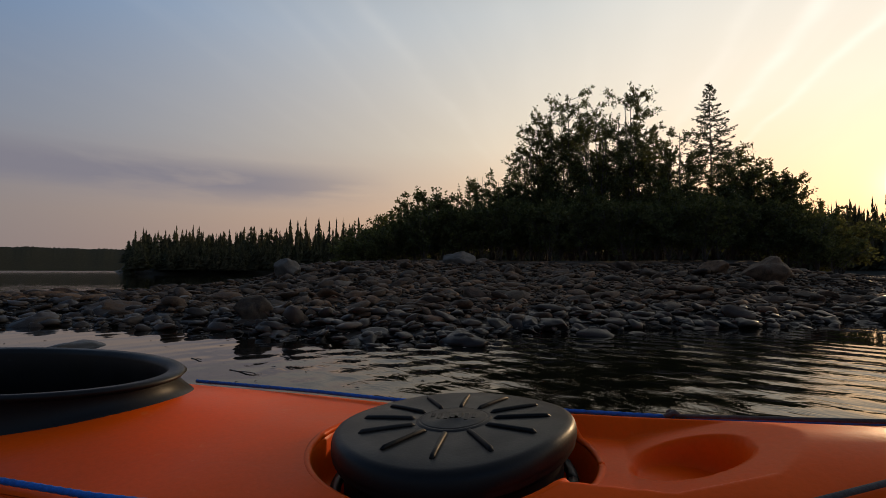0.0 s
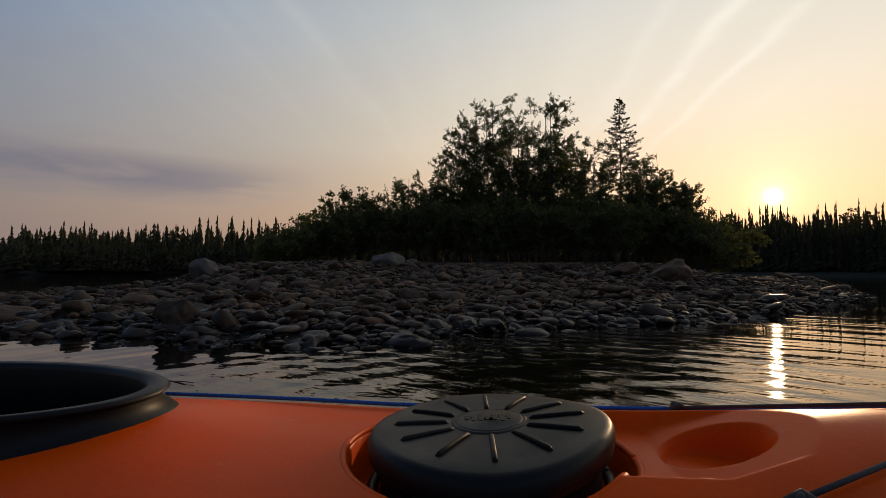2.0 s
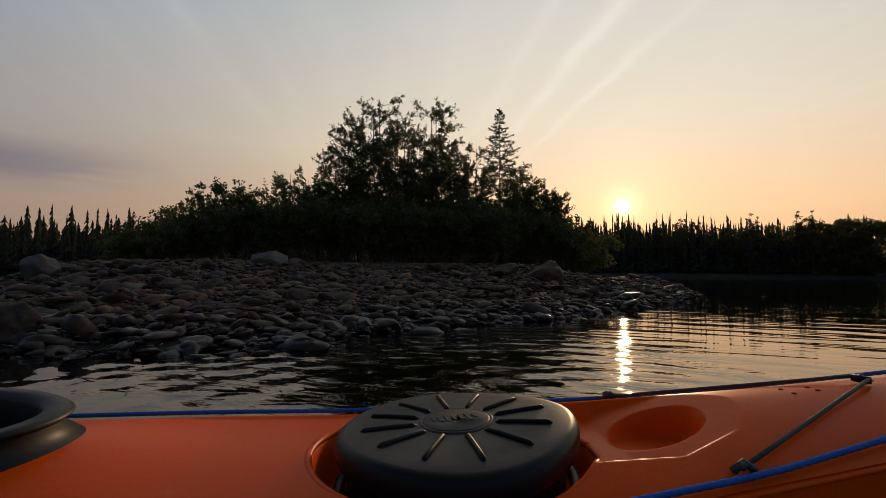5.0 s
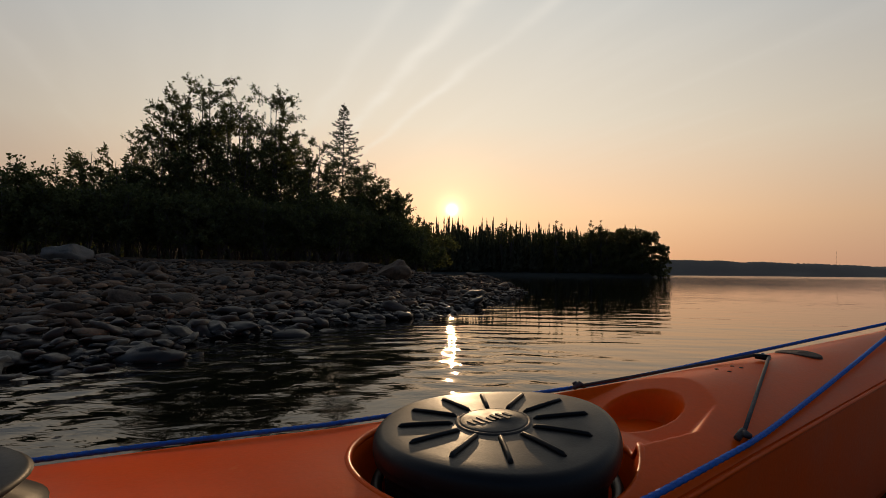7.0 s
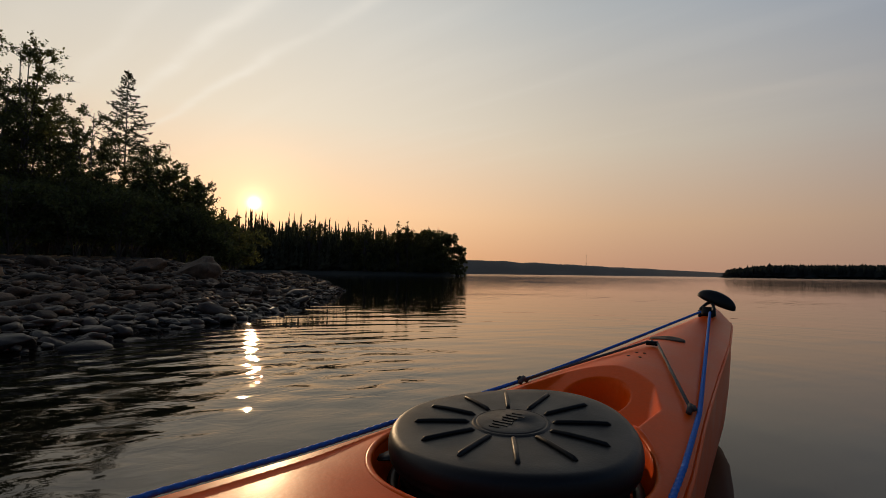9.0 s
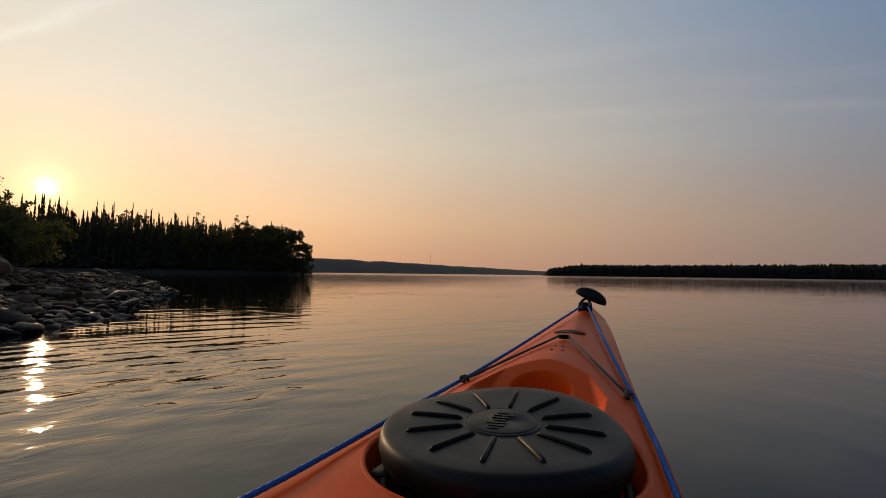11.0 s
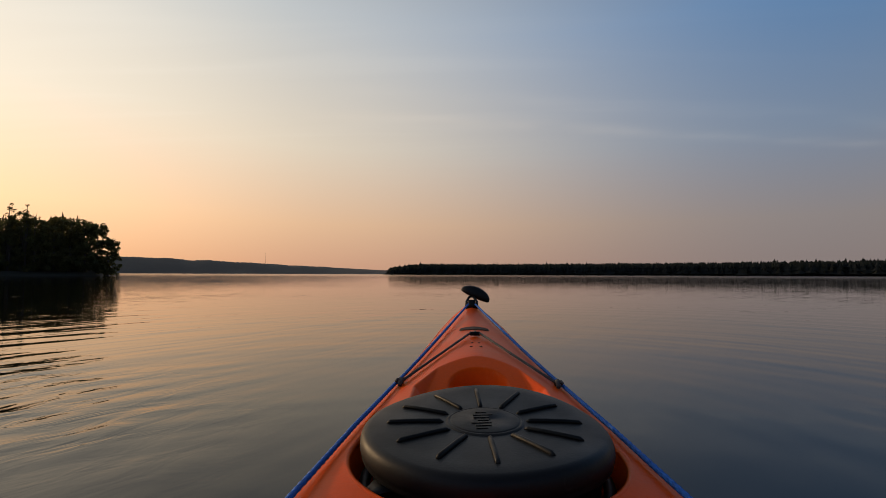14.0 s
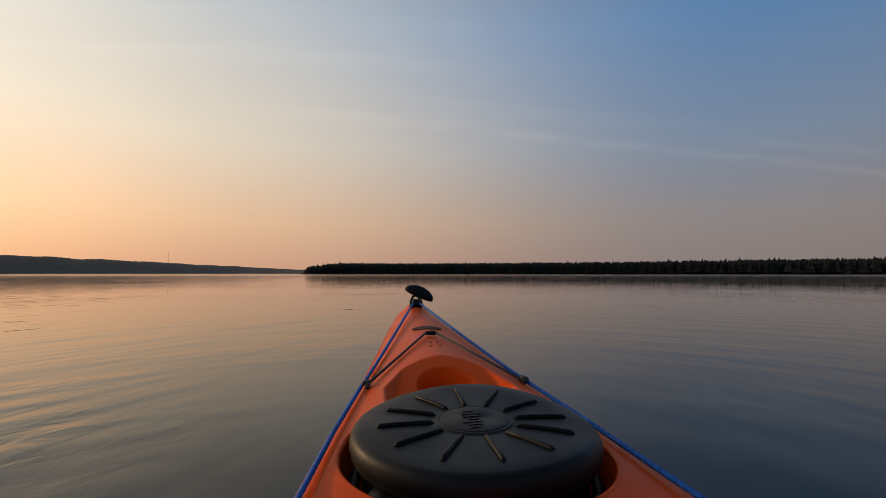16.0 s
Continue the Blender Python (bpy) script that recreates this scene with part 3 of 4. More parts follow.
def leaves_on(rng, rods, count, leaf):
    """Pointed leaves in tufts along the twigs and the ends of the boughs."""
    segs = [(p, q, (0.5 if k > 3 else 0.0, 0.25 + 0.4 * k, 1.0)[rank]) for pts, _, rank in rods for k, (p, q) in enumerate(zip(pts[:-1], pts[1:])) if max(p[2], q[2]) > 0.1]
    p0, p1 = np.array([s[0] for s in segs]), np.array([s[1] for s in segs])
    way = p1 - p0
    size = np.linalg.norm(way, axis=1)
    way = way / (size[:, None] + 1e-6)
    wt = size * np.array([s[2] for s in segs]) * rng.choice([0.15, 0.7, 1.4, 2.2], len(segs))
    tufts = count // 7
    pick = rng.choice(len(segs), tufts, p=wt / wt.sum())
    f = rng.random((tufts, 1)) ** 0.7
    heart = p0[pick] * (1 - f) + p1[pick] * f
    idx = np.repeat(np.arange(tufts), 7)
    n = len(idx)
    axis = way[pick][idx]
    p = heart[idx] + axis * rng.uniform(-0.10, 0.08, (n, 1)) + rng.normal(0, 0.03, (n, 3))
    u = axis * 0.35 + rng.normal(0, 0.75, (n, 3))
    u /= np.linalg.norm(u, axis=1)[:, None]
    v = np.cross(u, rng.normal(size=(n, 3)))
    v /= np.linalg.norm(v, axis=1)[:, None] + 1e-6
    s = leaf * rng.uniform(0.55, 1.3, (n, 1))
    quads = np.stack([p, p + u * s * 0.45 + v * s * 0.28, p + u * s, p + u * s * 0.45 - v * s * 0.28], axis=1)
    quads[..., 2] = np.maximum(quads[..., 2], 0.02)
    return quads.reshape(-1, 3)


def shrub(rng, azimuth, r, h, spread, leaves, name="willow_shrub", label="dense dark willow shrub with small leaves", stems=9):
    ob = tagged(new(name), label, "shrub", "island shrubs")
    ob.location = polar(azimuth, r, bar_height(azimuth, r) - 0.03)
    rods = skeleton_limbs(rng, h, spread, stems)
    vs, fs = [], []
    for pts, rad, rank in rods:
        if rank == 2 and (h < 3.2 or name == "alder_shrub"):
            continue
        v, f = tube(pts, rad, (6, 4, 3)[rank], 0.35)
        fs += [tuple(i + len(vs) for i in face) for face in f]
        vs += v
    child("stem_framework", mesh_of("stem_framework", vs, fs, M_BARK), ob)
    child("crown", soup("crown", leaves_on(rng, rods, leaves, 0.088 if name == "tall_willow" else 0.1), 4, M_LEAF), ob)
    return ob


def spruce(rng, azimuth, r, h):
    ob = tagged(new("young_spruce"), "slender young spruce with a pointed top among the shrubs", "tree")
    ob.location = polar(azimuth, r, bar_height(azimuth, r) - 0.03)
    child("trunk", mesh_of("trunk", *tube([(0, 0, -0.05), (0.01, 0, h * 0.5), (0, 0, h)], 0.06, 7, 0.08), M_BARK), ob)
    boughs, sprays = [], []
    z = h * 0.22
    while z < h - 0.08:
        below = h - z
        turn = rng.uniform(0, 6.28)
        for k in range(7 if below > 0.8 else 5):
            a = turn + k * math.tau / (7 if below > 0.8 else 5) + rng.normal(0, 0.25)
            ln = (0.43 * below ** 0.95 + 0.05) * rng.uniform(0.55, 1.12)
            d = np.array([math.cos(a), math.sin(a), 0])
            lift = rng.normal(0.55 if below < 0.7 else 0.22, 0.10)
            foot = np.array([0, 0, z + rng.uniform(-0.06, 0.06)])
            pts = [foot, foot + d * ln * 0.55 + (0, 0, (lift - 0.12) * ln * 0.5), foot + d * ln + (0, 0, lift * ln)]
            boughs.append((pts, 0.006 + 0.004 * below / h))
            sprays += [(pts[0] * 0.7 + pts[1] * 0.3, pts[1]), (pts[1], pts[2])]
            side = np.array([-d[1], d[0], 0])
            for j in range(int(3 + 7 * ln)):
                g = rng.uniform(0.25, 0.95)
                p = pts[0] * (1 - g) + pts[2] * g + (0, 0, -0.10 * ln * math.sin(math.pi * g))
                e = side * rng.choice([-1, 1]) * rng.uniform(0.4, 1.0) + d * 0.7 + (0, 0, rng.uniform(-0.55, 0.30))
                sprays.append((p, p + e * (0.05 + 0.26 * ln * (1.1 - g)) * rng.uniform(0.6, 1.1)))
        z += (0.23 if below > 0.8 else 0.15) * rng.uniform(0.8, 1.2)
    vs, fs = [], []
    for pts, rad in boughs:
        v, f = tube(pts, rad, 4, 0.4)
        fs += [tuple(i + len(vs) for i in face) for face in f]
        vs += v
    tagged(child("bough_framework", mesh_of("bough_framework", vs, fs, M_BARK), ob), kind="stuff")
    out = []
    for p, q in sprays + [(np.array([0, 0, h - 0.35]), np.array([0, 0, h + 0.03]))]:
        n = int(10 + 115 * np.linalg.norm(q - p))
        base = p + (q - p) * rng.random((n, 1))
        d = (q - p) / (np.linalg.norm(q - p) + 1e-6)
        u = rng.normal(0, 0.6, (n, 3)) + d * 0.9
        u /= np.linalg.norm(u, axis=1)[:, None]
        v = np.cross(u, rng.normal(size=(n, 3)))
        v /= np.linalg.norm(v, axis=1)[:, None] + 1e-6
        out.append(np.stack([base - v * 0.009, base + v * 0.009, base + u * 0.062], axis=1).reshape(-1, 3))
    child("needles", soup("needles", np.concatenate(out), 3, M_NEEDLE), ob)
    return ob


# azimuth, and the height of the tops over the eye in parts of the distance
TOPS = [(-56, 0.07), (-53.2, 0.10), (-51.5, 0.12), (-50.3, 0.155), (-48, 0.165), (-46.1, 0.195), (-43.8, 0.165), (-41.8, 0.16), (-39.5, 0.225), (-37.2, 0.21), (-35, 0.20),
        (-15, 0.20), (-11.2, 0.235), (-8.3, 0.205), (-5.3, 0.155), (-3.2, 0.10), (-1, 0.05), (3, 0.03)]
# the tall ones in the middle: azimuth, distance, height over the eye in parts of the distance, spread, stems
TALL = [(-33.2, 18.6, 0.32, 1.4, 5), (-31.2, 19.4, 0.365, 1.4, 5), (-29.2, 18.8, 0.40, 1.1, 5), (-27.0, 19.6, 0.355, 1.3, 5), (-24.6, 18.6, 0.335, 1.2, 5), (-21.8, 19.2, 0.38, 0.9, 5),
        (-23.2, 20.2, 0.33, 1.1, 5), (-19.6, 19.8, 0.30, 1.0, 5), (-16.7, 19.0, 0.285, 0.8, 4), (-11.0, 19.8, 0.235, 1.2, 5), (-36.0, 19.2, 0.235, 1.2, 5)]


def island_growth():
    rng = np.random.default_rng(21)
    for a, r, top, wide, stems in TALL:
        h = top * r + EYE_H - bar_height(a, r)
        shrub(rng, a, r, h, wide, int(2800 + 1250 * h), "tall_willow", "tall dark willow with an open leafy crown", stems)
    for a in np.arange(-55.5, -1.5, 1.75):
        r = 18.2 + rng.uniform(-1.0, 1.7) + (2.0 if a > -12 else 0)
        inside = -34.5 < a < -13
        top = max(0.7, (0.18 if inside else table(a, TOPS)) * r * rng.uniform(0.86, 1.04) + EYE_H - bar_height(a, r))
        shrub(rng, a, r, top, 1.15, int(2100 + 1000 * top), stems=6)
    for a in np.arange(-55, -2.5, 1.2):
        r = 16.9 + rng.uniform(-0.5, 0.5) + (1.8 if a > -12 else 0)
        top = min(2.1, (0.25 if -34.5 < a < -13 else table(a, TOPS)) * r * 0.55 + 0.35)
        shrub(rng, a, r, top, 1.2, 2900, "low_willow", "low dark willow thicket above the stones", 8)
    for a in np.arange(-54, -5, 3.2):
        r = 21.8 + rng.uniform(-0.8, 0.8)
        shrub(rng, a, r, max(0.9, (0.25 if -34.5 < a < -13 else table(a, TOPS)) * r * 0.72), 1.6, 2400, "alder_shrub", "dark alder shrub deep in the thicket", 9)
    rng = np.random.default_rng(77)
    spruce(rng, -13.7, 21.2, 7.5)
    spruce(rng, -19.4, 21.6, 6.1)
    # a last willow closes the crown of the tall group
    shrub(rng, -25.4, 19.2, 0.355 * 19.2 + EYE_H - bar_height(-25.4, 19.2), 1.1, 11000, "tall_willow", "tall dark willow with an open leafy crown", 5)


island_growth()


# ---- kayak ----
K_AZ = 61.5
kayak = tagged(new("kayak"), "bright orange plastic sea kayak afloat with black hatch lid", "kayak")
kayak.rotation_euler = (0, 0, -radians(K_AZ))
kayak.location.z = -0.008
HALF = [(-2.95, 0.004), (-2.6, 0.07), (-2.0, 0.18), (-1.4, 0.265), (-0.85, 0.288), (-0.4, 0.282), (-0.175, 0.264), (0.1, 0.238), (0.365, 0.204), (0.7, 0.168), (1.175, 0.121), (1.5, 0.078), (1.60, 0.058), (1.65, 0.036), (1.67, 0.006)]


def half_width(y):
    return table(y, HALF)


def edge_z(y):
    """Height of the deck's edge along the boat."""
    return 0.262 + 0.118 * max(0.0, (y + 0.2) / 1.85) ** 1.3 + 0.10 * max(0.0, (-y - 1.2) / 1.75) ** 1.5


def oval(x, y, cy, ax, ay):
    return math.hypot(x / ax, (y - cy) / ay)


def deck_z(x, y):
    """Height of the deck, with the wells sunk into it."""
    u = min(1.0, abs(x) / max(half_width(y), 1e-4))
    crown = 0.022 + 0.030 * smooth01((y + 0.24) / 0.25) - 0.012 * smooth01((y - 0.5) / 1.1) + 0.03 * smooth01((-y - 0.35) / 0.25)
    z = edge_z(y) + crown * (1 - u ** 1.7)
    # faceted hollow in front of the lid
    if -0.1 < y < 0.6:
        hollow = max(0.276, 0.276 + (y - 0.27) * 0.33, 0.276 + (abs(x) - 0.115) * 1.1, 0.276 + (abs(x) + 0.55 * y - 0.275) * 0.9)
        z = min(z, hollow)
        # round seat for a compass, sunk upright into the slope
        o = oval(x, y, 0.345, 0.065, 0.073)
        z -= max(0.0, z - 0.264) * smooth01((1.09 - o) / 0.18)
    # hatch well
    o = oval(x, y, 0.004, 0.207, 0.216)
    z -= max(0.0, z - 0.205) * smooth01((1.04 - o) / 0.085)
    # cockpit
    o = oval(x, y, -1.02, 0.222, 0.425)
    z -= max(0.0, z - 0.03) * smooth01((1.03 - o) / 0.07)
    return z


def build_hull():
    ys = np.unique(np.round(np.concatenate([np.arange(-2.95, -1.5, 0.035), np.arange(-1.5, -0.4, 0.012), np.arange(-0.4, 0.62, 0.0045), np.arange(0.62, 1.62, 0.03), [1.63, 1.65, 1.66, 1.67]]), 4))
    us = np.linspace(-1, 1, 121)
    verts = [(u * half_width(y), y, deck_z(u * half_width(y), y)) for y in ys for u in us]
    child("deck", mesh_of("deck", verts, grid_faces(len(ys), len(us))[::1], M_ORANGE), kayak, "glossy orange moulded deck")
    ys = ys[::3]
    prof = [(-1, 0.0), (-1.012, -0.012), (-1.0, -0.05), (-0.96, -0.16), (-0.86, -0.26), (-0.55, -0.33), (0, -0.36)]
    prof = prof + [(-a, b) for a, b in prof[-2::-1]]
    verts = []
    for y in ys:
        full = min(1.0, (1.68 - y) / 0.5, (y + 2.96) / 0.5) ** 0.6 if -2.95 < y < 1.67 else 0.02
        for a, b in prof:
            verts.append((a * half_width(y), y, edge_z(y) + b * (0.35 + 0.65 * full) - 0.001))
    child("hull", mesh_of("hull", verts, grid_faces(len(ys), len(prof)), M_ORANGE), kayak)


build_hull()
for side in (-1, 1):
    bead = [(side * (half_width(y) * 1.004 + 0.002), y, edge_z(y) - 0.006) for y in np.arange(-2.9, 1.63, 0.05)]
    rod("seam", bead, 0.004, M_ORANGE, kayak)


def ring(name, cy, z, ax, ay, radius, mat, parent, label="", tilt=0.0):
    pts = [(ax * math.sin(k * math.tau / 72), cy + ay * math.cos(k * math.tau / 72), z + tilt * math.cos(k * math.tau / 72)) for k in range(73)]
    return rod(name, pts, radius, mat, parent, label)



def coaming():
    """The upright rim of the cockpit with its outward lip."""
    n, verts = 90, []
    for q, z in ((0.95, 0.08), (0.985, 0.335), (1.0, 0.347), (1.08, 0.350), (1.10, 0.345), (1.08, 0.338), (1.03, 0.332), (1.16, None)):
        for k in range(n):
            x, y = 0.215 * q * math.sin(k * math.tau / n), -1.02 + 0.41 * q * math.cos(k * math.tau / n)
            verts.append((x, y, z if z else deck_z(0.25 * math.sin(k * math.tau / n), -1.02 + 0.475 * math.cos(k * math.tau / n)) - 0.004))
    child("cockpit", mesh_of("cockpit", verts, grid_faces(8, n, True) + [tuple(range(n))], M_BLACK), kayak, "black cockpit with a raised rim")


coaming()


def well_lip():
    """The rounded edge of the hatch well."""
    pts = []
    for k in range(121):
        c, n = math.sin(k * math.tau / 120), math.cos(k * math.tau / 120)
        pts.append((0.2165 * c, 0.004 + 0.226 * n, deck_z(0.224 * c, 0.004 + 0.234 * n) - 0.004))
    rod("well_lip", pts, 0.0062, M_ORANGE, kayak)


well_lip()


def hatch_lid():
    ax, ay, cy, top, tilt = 0.197, 0.189, 0.006, 0.319, 0.013

    def place(q, a, z):
        """A point of the lid: q parts of its radius out, at an angle from dead ahead."""
        sag = q * q * (0.0045 * math.cos(2 * a) + 0.003 * math.sin(3 * a + 0.6))
        return (q * ax * math.sin(a), cy + q * ay * math.cos(a), top + z + tilt * q * math.cos(a) + sag)

    def skin(prof, n=96):
        verts = [place(q, -k * math.tau / n, z) for q, z in prof for k in range(n)]
        return verts, grid_faces(len(prof), n, True) + [tuple(range(n))]

    prof = [(0.05, 0.004), (0.3, 0.004), (0.6, 0.0045), (0.80, 0.004), (0.92, 0.0035), (0.962, 0.0015), (0.982, -0.003), (0.994, -0.008), (1.0, -0.014), (1.001, -0.021), (0.996, -0.026), (0.984, -0.030), (0.988, -0.033), (0.972, -0.038), (0.93, -0.043), (0.90, -0.049), (0.905, -0.056), (0.90, -0.063), (0.89, -0.10)]
    lid = child("hatch_lid", mesh_of("hatch_lid", *skin(prof), M_BLACK), kayak, "black rubber hatch lid with raised ribs")
    child("medallion", mesh_of("medallion", *skin([(0.04, 0.0072), (0.268, 0.0072), (0.278, 0.0066), (0.282, 0.0058), (0.289, 0.0058), (0.294, 0.0064), (0.306, 0.0060), (0.322, 0.0035)]), M_GREY), lid, "worn grey raised oval")
    for k in range(12):
        a = radians(30 * k - 4)
        pts = [place(q, a, z) for q, z in ((0.345, 0.002), (0.37, 0.0055), (0.5, 0.0060), (0.64, 0.0060), (0.765, 0.0056), (0.785, 0.002))]
        rod("rib", pts, 0.0038, M_GREY if k in (5, 6) else M_RIB, lid, "rib worn to a dull brown" if k in (5, 6) else "")
    # worn moulded mark on the medallion: plain bars
    for k in range(7):
        bm = bmesh.new()
        bmesh.ops.create_cube(bm, size=1)
        bmesh.ops.scale(bm, vec=(0.018 + 0.007 * (k % 3), 0.0062, 0.0018), verts=bm.verts)
        bmesh.ops.transform(bm, matrix=pose(-0.006 + 0.003 * (k % 2), -0.030 + 0.0112 * k, top + 0.0074 + tilt * (-0.036 + 0.0112 * k) / ay, 0, 0, 8), verts=bm.verts)
        part("moulded_mark", bm, M_RIB, lid, smooth=False)
    # pull tab at the rim
    bm = bmesh.new()
    bmesh.ops.create_cube(bm, size=1)
    bmesh.ops.scale(bm, vec=(0.05, 0.03, 0.005), verts=bm.verts)
    for v in bm.verts:
        if v.co.y > 0:
            v.co.x *= 0.35
    bmesh.ops.bevel(bm, geom=bm.edges, offset=0.002, segments=2, affect="EDGES")
    bmesh.ops.transform(bm, matrix=pose(-0.152, -0.118, 0.268, -14, 0, 128), verts=bm.verts)
    part("pull_tab", bm, M_GREY, lid, "grey rubber pull tab")
    ring("hatch_rim", 0.006, 0.236, 0.190, 0.183, 0.009, M_BLACK, kayak, "black hatch rim in the well", 0.01)


hatch_lid()


def laid_rope(name, points, radius, mat, parent, label=""):
    """A cord of three strands twisted round each other along the points."""
    pts = [Vector(p) for p in points]
    gone = [0.0]
    for p, q in zip(pts, pts[1:]):
        gone.append(gone[-1] + (q - p).length)
    xs = np.arange(0, gone[-1], 0.003)
    mid = np.stack([np.interp(xs, gone, [p[k] for p in pts]) for k in range(3)], axis=1)
    ahead = np.gradient(mid, axis=0)
    ahead /= np.linalg.norm(ahead, axis=1)[:, None]
    side = np.cross(ahead, (0, 0, 1))
    side /= np.linalg.norm(side, axis=1)[:, None]
    rise = np.cross(side, ahead)
    vs, fs = [], []
    for k in range(3):
        a = (xs / 0.011 * math.tau + k * math.tau / 3)[:, None]
        v, f = tube(list(mid + (side * np.cos(a) + rise * np.sin(a)) * radius * 0.38), radius * 0.7, 5)
        fs += [tuple(i + len(vs) for i in face) for face in f]
        vs += v
    return child(name, mesh_of(name, vs, fs, mat), parent, label)


def deck_gear():
    for s in (-1, 1):
        line = [(s * (half_width(y) * 0.985 - 0.004), y, deck_z(half_width(y) * 0.98, y) + 0.010) for y in np.arange(-0.75, 0.38, 0.05)]
        for f in np.linspace(0.06, 1, 18):
            x, y = (half_width(0.36) * 0.985 - 0.004) * (1 - f) + 0.016 * f, 0.36 + 1.08 * f
            line.append((s * x, y, deck_z(x, y) + 0.007 + 0.012 * f))
        laid_rope("deck_line", line, 0.0047, M_BLUE, kayak, "blue braided deck line")
        y = 0.36
        p0 = Vector((s * (half_width(y) - 0.022), y, edge_z(y) + 0.018))
        p1 = Vector((s * 0.014, 0.75, deck_z(0.014, 0.75) + 0.012))
        mids = [p0.lerp(p1, f) for f in (0, 0.25, 0.5, 0.75, 1)]
        for q in mids[1:-1]:
            q.z = max(q.z, deck_z(q.x, q.y) + 0.006)
        rod("bungee", mids, 0.0034, M_BUNGEE, kayak, "black bungee with pale flecks")
        hook = rod("cleat", [p0 + Vector((0, -0.016, -0.004)), p0 + Vector((0, 0, 0.006)), p0 + Vector((0, 0.016, -0.004))], 0.0055, M_BUNGEE, kayak, "small dark line cleat")
        rod("cleat_hook", [p0 + Vector((0, 0.0, 0.004)), p0 + Vector((s * 0.007, -0.005, 0.006)), p0 + Vector((s * 0.010, -0.010, 0.002))], 0.004, M_BUNGEE, hook)
    bm = bmesh.new()
    bmesh.ops.create_cube(bm, size=1)
    bmesh.ops.scale(bm, vec=(0.042, 0.022, 0.012), verts=bm.verts)
    bmesh.ops.bevel(bm, geom=bm.edges, offset=0.006, segments=2, affect="EDGES")
    bmesh.ops.translate(bm, vec=(0, 0.75, deck_z(0, 0.75) + 0.009), verts=bm.verts)
    fair = part("fairlead", bm, M_BLACK, kayak, "black plastic fairlead")
    bm = bmesh.new()
    bmesh.ops.create_uvsphere(bm, u_segments=12, v_segments=8, radius=0.005)
    bmesh.ops.translate(bm, vec=(0, 0.75, deck_z(0, 0.75) + 0.0135), verts=bm.verts)
    part("screw", bm, M_METAL, fair, "steel screw head")
    for y in (0.60, 0.65):
        for s in (-1, 1):
            bm = bmesh.new()
            bmesh.ops.create_uvsphere(bm, u_segments=10, v_segments=6, radius=0.0045)
            bmesh.ops.scale(bm, vec=(1, 1, 0.4), verts=bm.verts)
            bmesh.ops.translate(bm, vec=(s * (0.010 if y > 0.62 else 0.014), y, deck_z(0.01, y)), verts=bm.verts)
            part("rivet", bm, M_BADGE, kayak, "small brown rivet")
    # oval badge let into the foredeck, bent to its crown
    verts = []
    for q in (0.02, 0.5, 0.85, 0.96, 1.0):
        for k in range(36):
            x, y = 0.052 * q * math.cos(k * math.tau / 36), 0.90 + 0.030 * q * math.sin(k * math.tau / 36)
            verts.append((x, y, deck_z(x * 0.75, y) + (0.002 if q < 0.97 else -0.006)))
    child("badge", mesh_of("badge", verts, grid_faces(5, 36, True) + [tuple(range(36))], M_BADGE), kayak, "oval scuffed brown badge")
    # carrying toggle and its loop at the bow
    for s in (-1, 1):
        z = deck_z(0, 1.5)
        rod("toggle_loop", [(s * 0.020, 1.44, z - 0.01), (s * 0.024, 1.48, z + 0.022), (s * 0.012, 1.52, z + 0.040), (0, 1.54, z + 0.046)], 0.006, M_BLACK, kayak, "black carrying loop")
    bm = bmesh.new()
    bmesh.ops.create_cube(bm, size=1)
    bmesh.ops.scale(bm, vec=(0.06, 0.05, 0.05), verts=bm.verts)
    bmesh.ops.bevel(bm, geom=bm.edges, offset=0.014, segments=2, affect="EDGES")
    bmesh.ops.translate(bm, vec=(0, 1.47, deck_z(0, 1.47) + 0.008), verts=bm.verts)
    part("bow_fitting", bm, M_BLACK, kayak, "black bow fitting")
    bm = bmesh.new()
    bmesh.ops.create_uvsphere(bm, u_segments=24, v_segments=12, radius=1)
    bmesh.ops.scale(bm, vec=(0.074, 0.030, 0.042), verts=bm.verts)
    for v in bm.verts:
        if v.co.z < -0.004:
            v.co.z = -0.004 + (v.co.z + 0.004) * 0.25
    bmesh.ops.transform(bm, matrix=pose(0.018, 1.55, deck_z(0, 1.5) + 0.048, 0, 24, 0), verts=bm.verts)
    part("toggle_grip", bm, M_BLACK, kayak, "black rubber carrying toggle")


deck_gear()


# ---- boulders and stones ----
def stone_shape(seed, sub, flat, rugged):
    bm = bmesh.new()
    bmesh.ops.create_icosphere(bm, subdivisions=sub, radius=0.5)
    off = Vector((seed * 7.3, seed * 3.1, seed * 1.7))
    r = random.Random(seed)
    sx, sy = r.uniform(0.85, 1.25), r.uniform(0.65, 1.0)
    flat *= r.uniform(0.75, 1.3)
    cuts = [(Vector((r.gauss(0, 1), r.gauss(0, 1), r.gauss(0, 0.8))).normalized(), r.uniform(0.24, 0.40)) for _ in range(7)]
    for v in bm.verts:
        n = v.co.normalized()
        k = 1 + rugged * noise.noise(n * 1.2 + off) + rugged * 0.5 * noise.noise(n * 2.6 + off)
        for c, far in cuts:
            over = v.co.dot(c) - far
            if over > 0:
                v.co -= c * over * 0.92
        v.co = Vector((v.co.x * sx * k, v.co.y * sy * k, max(-0.3, v.co.z * k) * flat))
    return bm


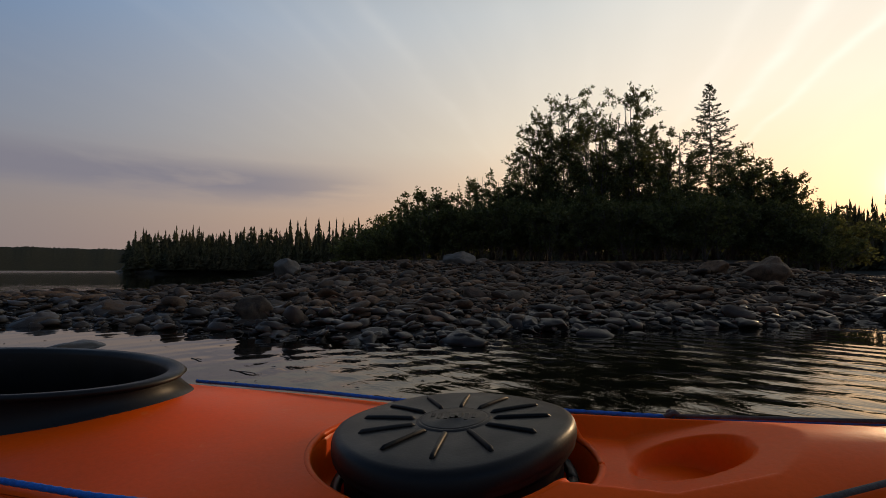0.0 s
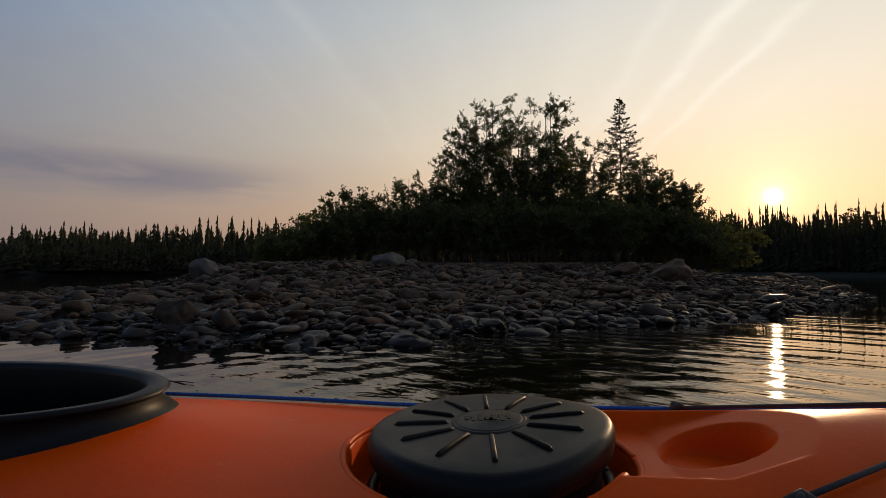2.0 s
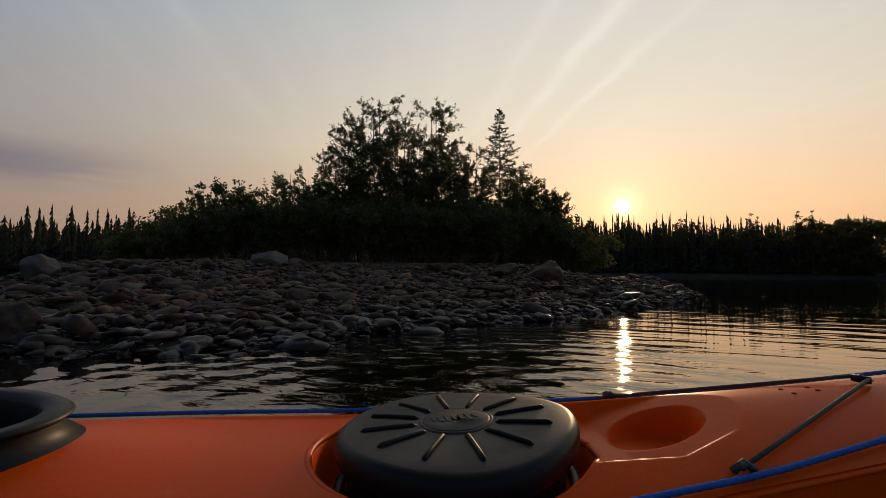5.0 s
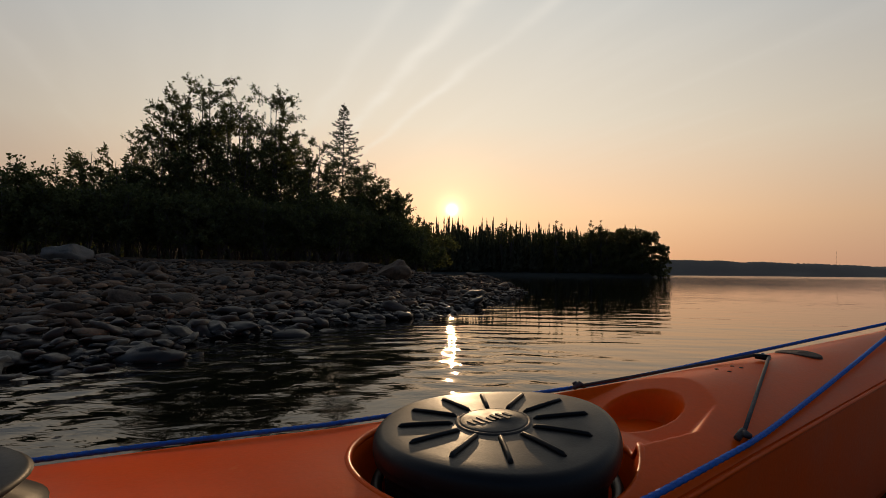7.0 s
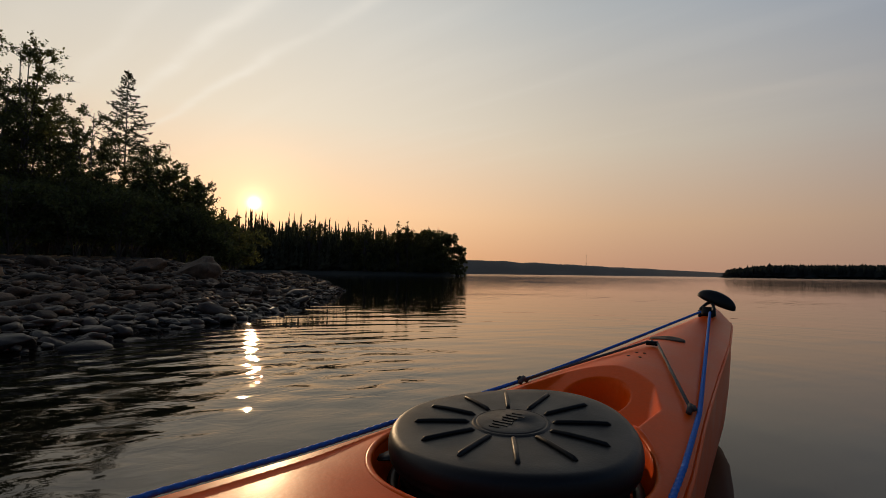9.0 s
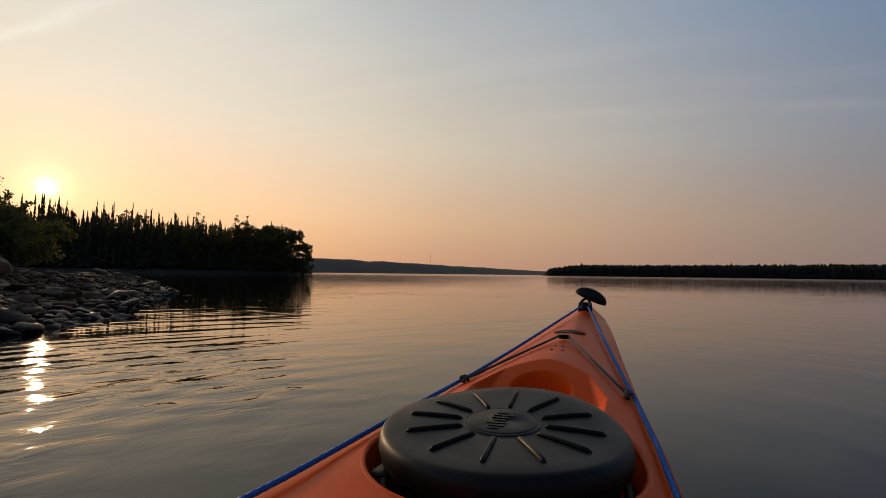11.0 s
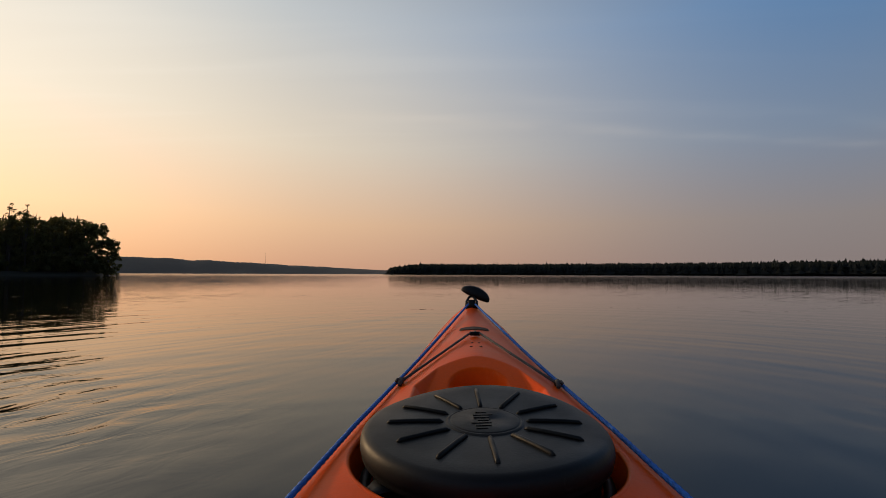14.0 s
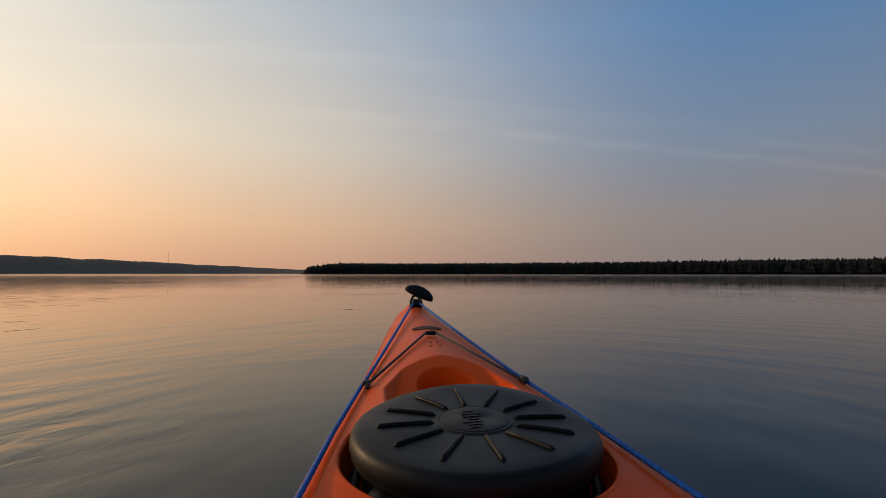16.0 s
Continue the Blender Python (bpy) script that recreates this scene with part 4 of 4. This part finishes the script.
def stone_mesh(seed, sub, flat, rugged, mat):
    bm = stone_shape(seed, sub, flat, rugged)
    me = bpy.data.meshes.new("stone")
    bm.to_mesh(me)
    bm.free()
    me.materials.append(mat)
    me.polygons.foreach_set("use_smooth", [True] * len(me.polygons))
    return me


def boulder(seed, azimuth, r, wide, flat, label, mat=M_STONE, sink=0.1, name="boulder", group=""):
    ob = new(name, stone_mesh(seed, 4, flat, 0.22, mat))
    g = max(-0.12, bar_height(azimuth, r))
    ob.matrix_world = Matrix.Translation(polar(azimuth, r, g + wide * flat * (0.36 - sink))) @ pose(0, 0, 0, 0, 0, seed * 41) @ Matrix.Scale(wide, 4)
    return tagged(ob, label, "boulder" if name == "boulder" else "stone", group)


boulder(1, -7.9, 9.8, 0.92, 0.58, "large brown rounded boulder on the stony bar")
boulder(2, -42.3, 10.2, 0.66, 0.95, "pale grey round boulder below the thicket", M_PALESTONE)
boulder(3, -63.6, 10.0, 0.68, 0.85, "pale grey domed boulder on the bar", M_PALESTONE)
boulder(4, -12.5, 9.9, 0.7, 0.5, "grey boulder beside the large brown one")
boulder(5, -22.0, 9.8, 0.5, 0.45, "grey weathered boulder among the stones")
boulder(6, -38.8, 10.5, 0.45, 0.6, "small round grey boulder below the thicket")
boulder(7, -69, 4.3, 0.5, 0.55, "brown rounded boulder near the waterline")
boulder(8, -29, 3.9, 0.45, 0.35, "broad flat dark boulder at the waterline", M_WETSTONE)
boulder(9, -83, 6.2, 0.9, 0.35, "long flat brown rock on the bar")
boulder(10, -46, 10.6, 0.5, 0.55, "grey boulder at the edge of the thicket")
boulder(11, -49.5, 10.4, 0.42, 0.6, "small grey boulder at the edge of the thicket")
boulder(12, -57, 10.8, 0.45, 0.5, "grey boulder on the crest of the bar")
for k, (x, y, w, fl) in enumerate([(-1.50, 0.95, 0.30, 0.42), (-1.95, 1.40, 0.34, 0.40), (-2.35, 1.05, 0.15, 0.5), (-2.55, 0.75, 0.22, 0.42), (-2.72, 1.05, 0.28, 0.4), (-3.75, -0.05, 0.75, 0.25), (-3.15, 0.0, 0.2, 0.35)]):
    boulder(30 + k, math.degrees(math.atan2(x, y)), math.hypot(x, y), w, fl, "wet dark stone standing out of the shallow water", M_WETSTONE, 0.02, "shallows_stone", "stones in the shallows")


def stones():
    rng = np.random.default_rng(5)
    near = [stone_mesh(100 + k, 3, 0.33, 0.32, M_STONE) for k in range(12)]
    wet = [stone_mesh(100 + k, 3, 0.34, 0.30, M_WETSTONE) for k in range(6)]
    far = []
    for k in range(12):
        bm = stone_shape(200 + k, 2, 0.35, 0.34)
        bm.verts.ensure_lookup_table()
        far.append((np.array([v.co for v in bm.verts]), np.array([[v.index for v in f.verts] for f in bm.faces])))
        bm.free()
    plain = []
    for k in range(12):
        bm = stone_shape(300 + k, 1, 0.36, 0.34)
        bm.verts.ensure_lookup_table()
        plain.append((np.array([v.co for v in bm.verts]), np.array([[v.index for v in f.verts] for f in bm.faces])))
        bm.free()
    heaps, made = {False: [], True: []}, 0
    spots = []
    for a, r, s in zip(rng.uniform(-112, 9.2, 71000), np.sqrt(rng.uniform(2.6 ** 2, 16.5 ** 2, 71000)), rng.lognormal(-2.42, 0.56, 71000)):
        d = min(r - table(a, SHORE), 1.3 * (polar(a, r) - INLET).length - 1.0)
        if d < -0.6 or (d < -0.2 and rng.random() < 0.75) or r > table(a, BACK) + 0.2 or (r > 14.5 and -56 < a < 2):
            continue
        if d > 0.5 and r > 9 and rng.random() < 0.55:
            continue
        if d < 0.05 and rng.random() < 0.3:
            continue
        spots.append((d, a, r, min(0.5, max(0.05, s))))
    spots.sort()
    for i, (d, a, r, s) in enumerate(spots):
        p = polar(a, r, max(-0.07, bar_height(a, r)) + s * 0.06 + rng.uniform(-0.02, 0.05))
        turn = Euler((rng.normal(0, 0.2), rng.normal(0, 0.2), rng.uniform(0, 6.28)))
        if made < 300 and -62 < a < 6 and rng.random() < 0.5:
            m = (wet if d < 0.7 else near)[i % (6 if d < 0.7 else 12)]
            ob = new("stone", m)
            ob.parent = BAR
            ob.matrix_basis = Matrix.LocRotScale(p, turn, (s, s, s))
            made += 1
        else:
            v, t = (plain if s < 0.07 or (r > 7.5 and s < 0.18) else far)[i % 12]
            rot = np.array(turn.to_matrix()) * s
            heaps[d < 0.75 + rng.normal(0, 0.25)].append((v @ rot.T + np.array(p), t))
    for damp, mat, label in ((False, M_STONES, "thousands of rounded grey and brown river stones"), (True, M_WETSTONES, "dark wet stones along the waterline")):
        start = np.cumsum([0] + [len(v) for v, t in heaps[damp]])
        ob = child("stones", tri_mesh("stones", np.concatenate([v for v, t in heaps[damp]]), np.concatenate([t + s for (v, t), s in zip(heaps[damp], start)]), mat), BAR)
        tagged(ob, label, kind="stuff")


stones()


# ---- small things on the water ----
def floating_specks():
    """Bits of leaf and bark that drift on the still water."""
    rng = np.random.default_rng(12)
    out = []
    for k in range(70):
        a, r = rng.uniform(-95, -25), rng.uniform(1.3, 4.5)
        if r > table(a, SHORE) - 0.4:
            continue
        p, ang, ln = polar(a, r, 0.004), rng.uniform(0, 3.14), rng.uniform(0.006, 0.02)
        d, n = Vector((math.cos(ang), math.sin(ang), 0)) * ln, Vector((-math.sin(ang), math.cos(ang), 0)) * ln * 0.4
        out += [p - d, p + n + Vector((0, 0, 0.003)), p + d, p - n]
    ob = new("leaf_litter", soup("leaf_litter", [tuple(v) for v in out], 4, M_BARK))
    tagged(ob, "tiny dark bits of leaf drifting on the water", "litter", kind="stuff")


floating_specks()


def floating_twig(azimuth, r, turn, length):
    p = polar(azimuth, r, 0.003)
    d = Vector((math.cos(radians(turn)), math.sin(radians(turn)), 0))
    pts = [p + d * length * f + Vector((0, 0, 0.004 * math.sin(f * 5))) for f in (-0.5, -0.2, 0.1, 0.3, 0.5)]
    ob = new("twig", mesh_of("twig", *tube(pts, 0.004, 6, 0.5), M_BARK))
    tagged(ob, "thin dark twig floating near the stony shore", "twig")


floating_twig(-75, 2.15, 12, 0.22)
floating_twig(-68, 2.5, -5, 0.16)
floating_twig(-79, 2.7, 8, 0.12)
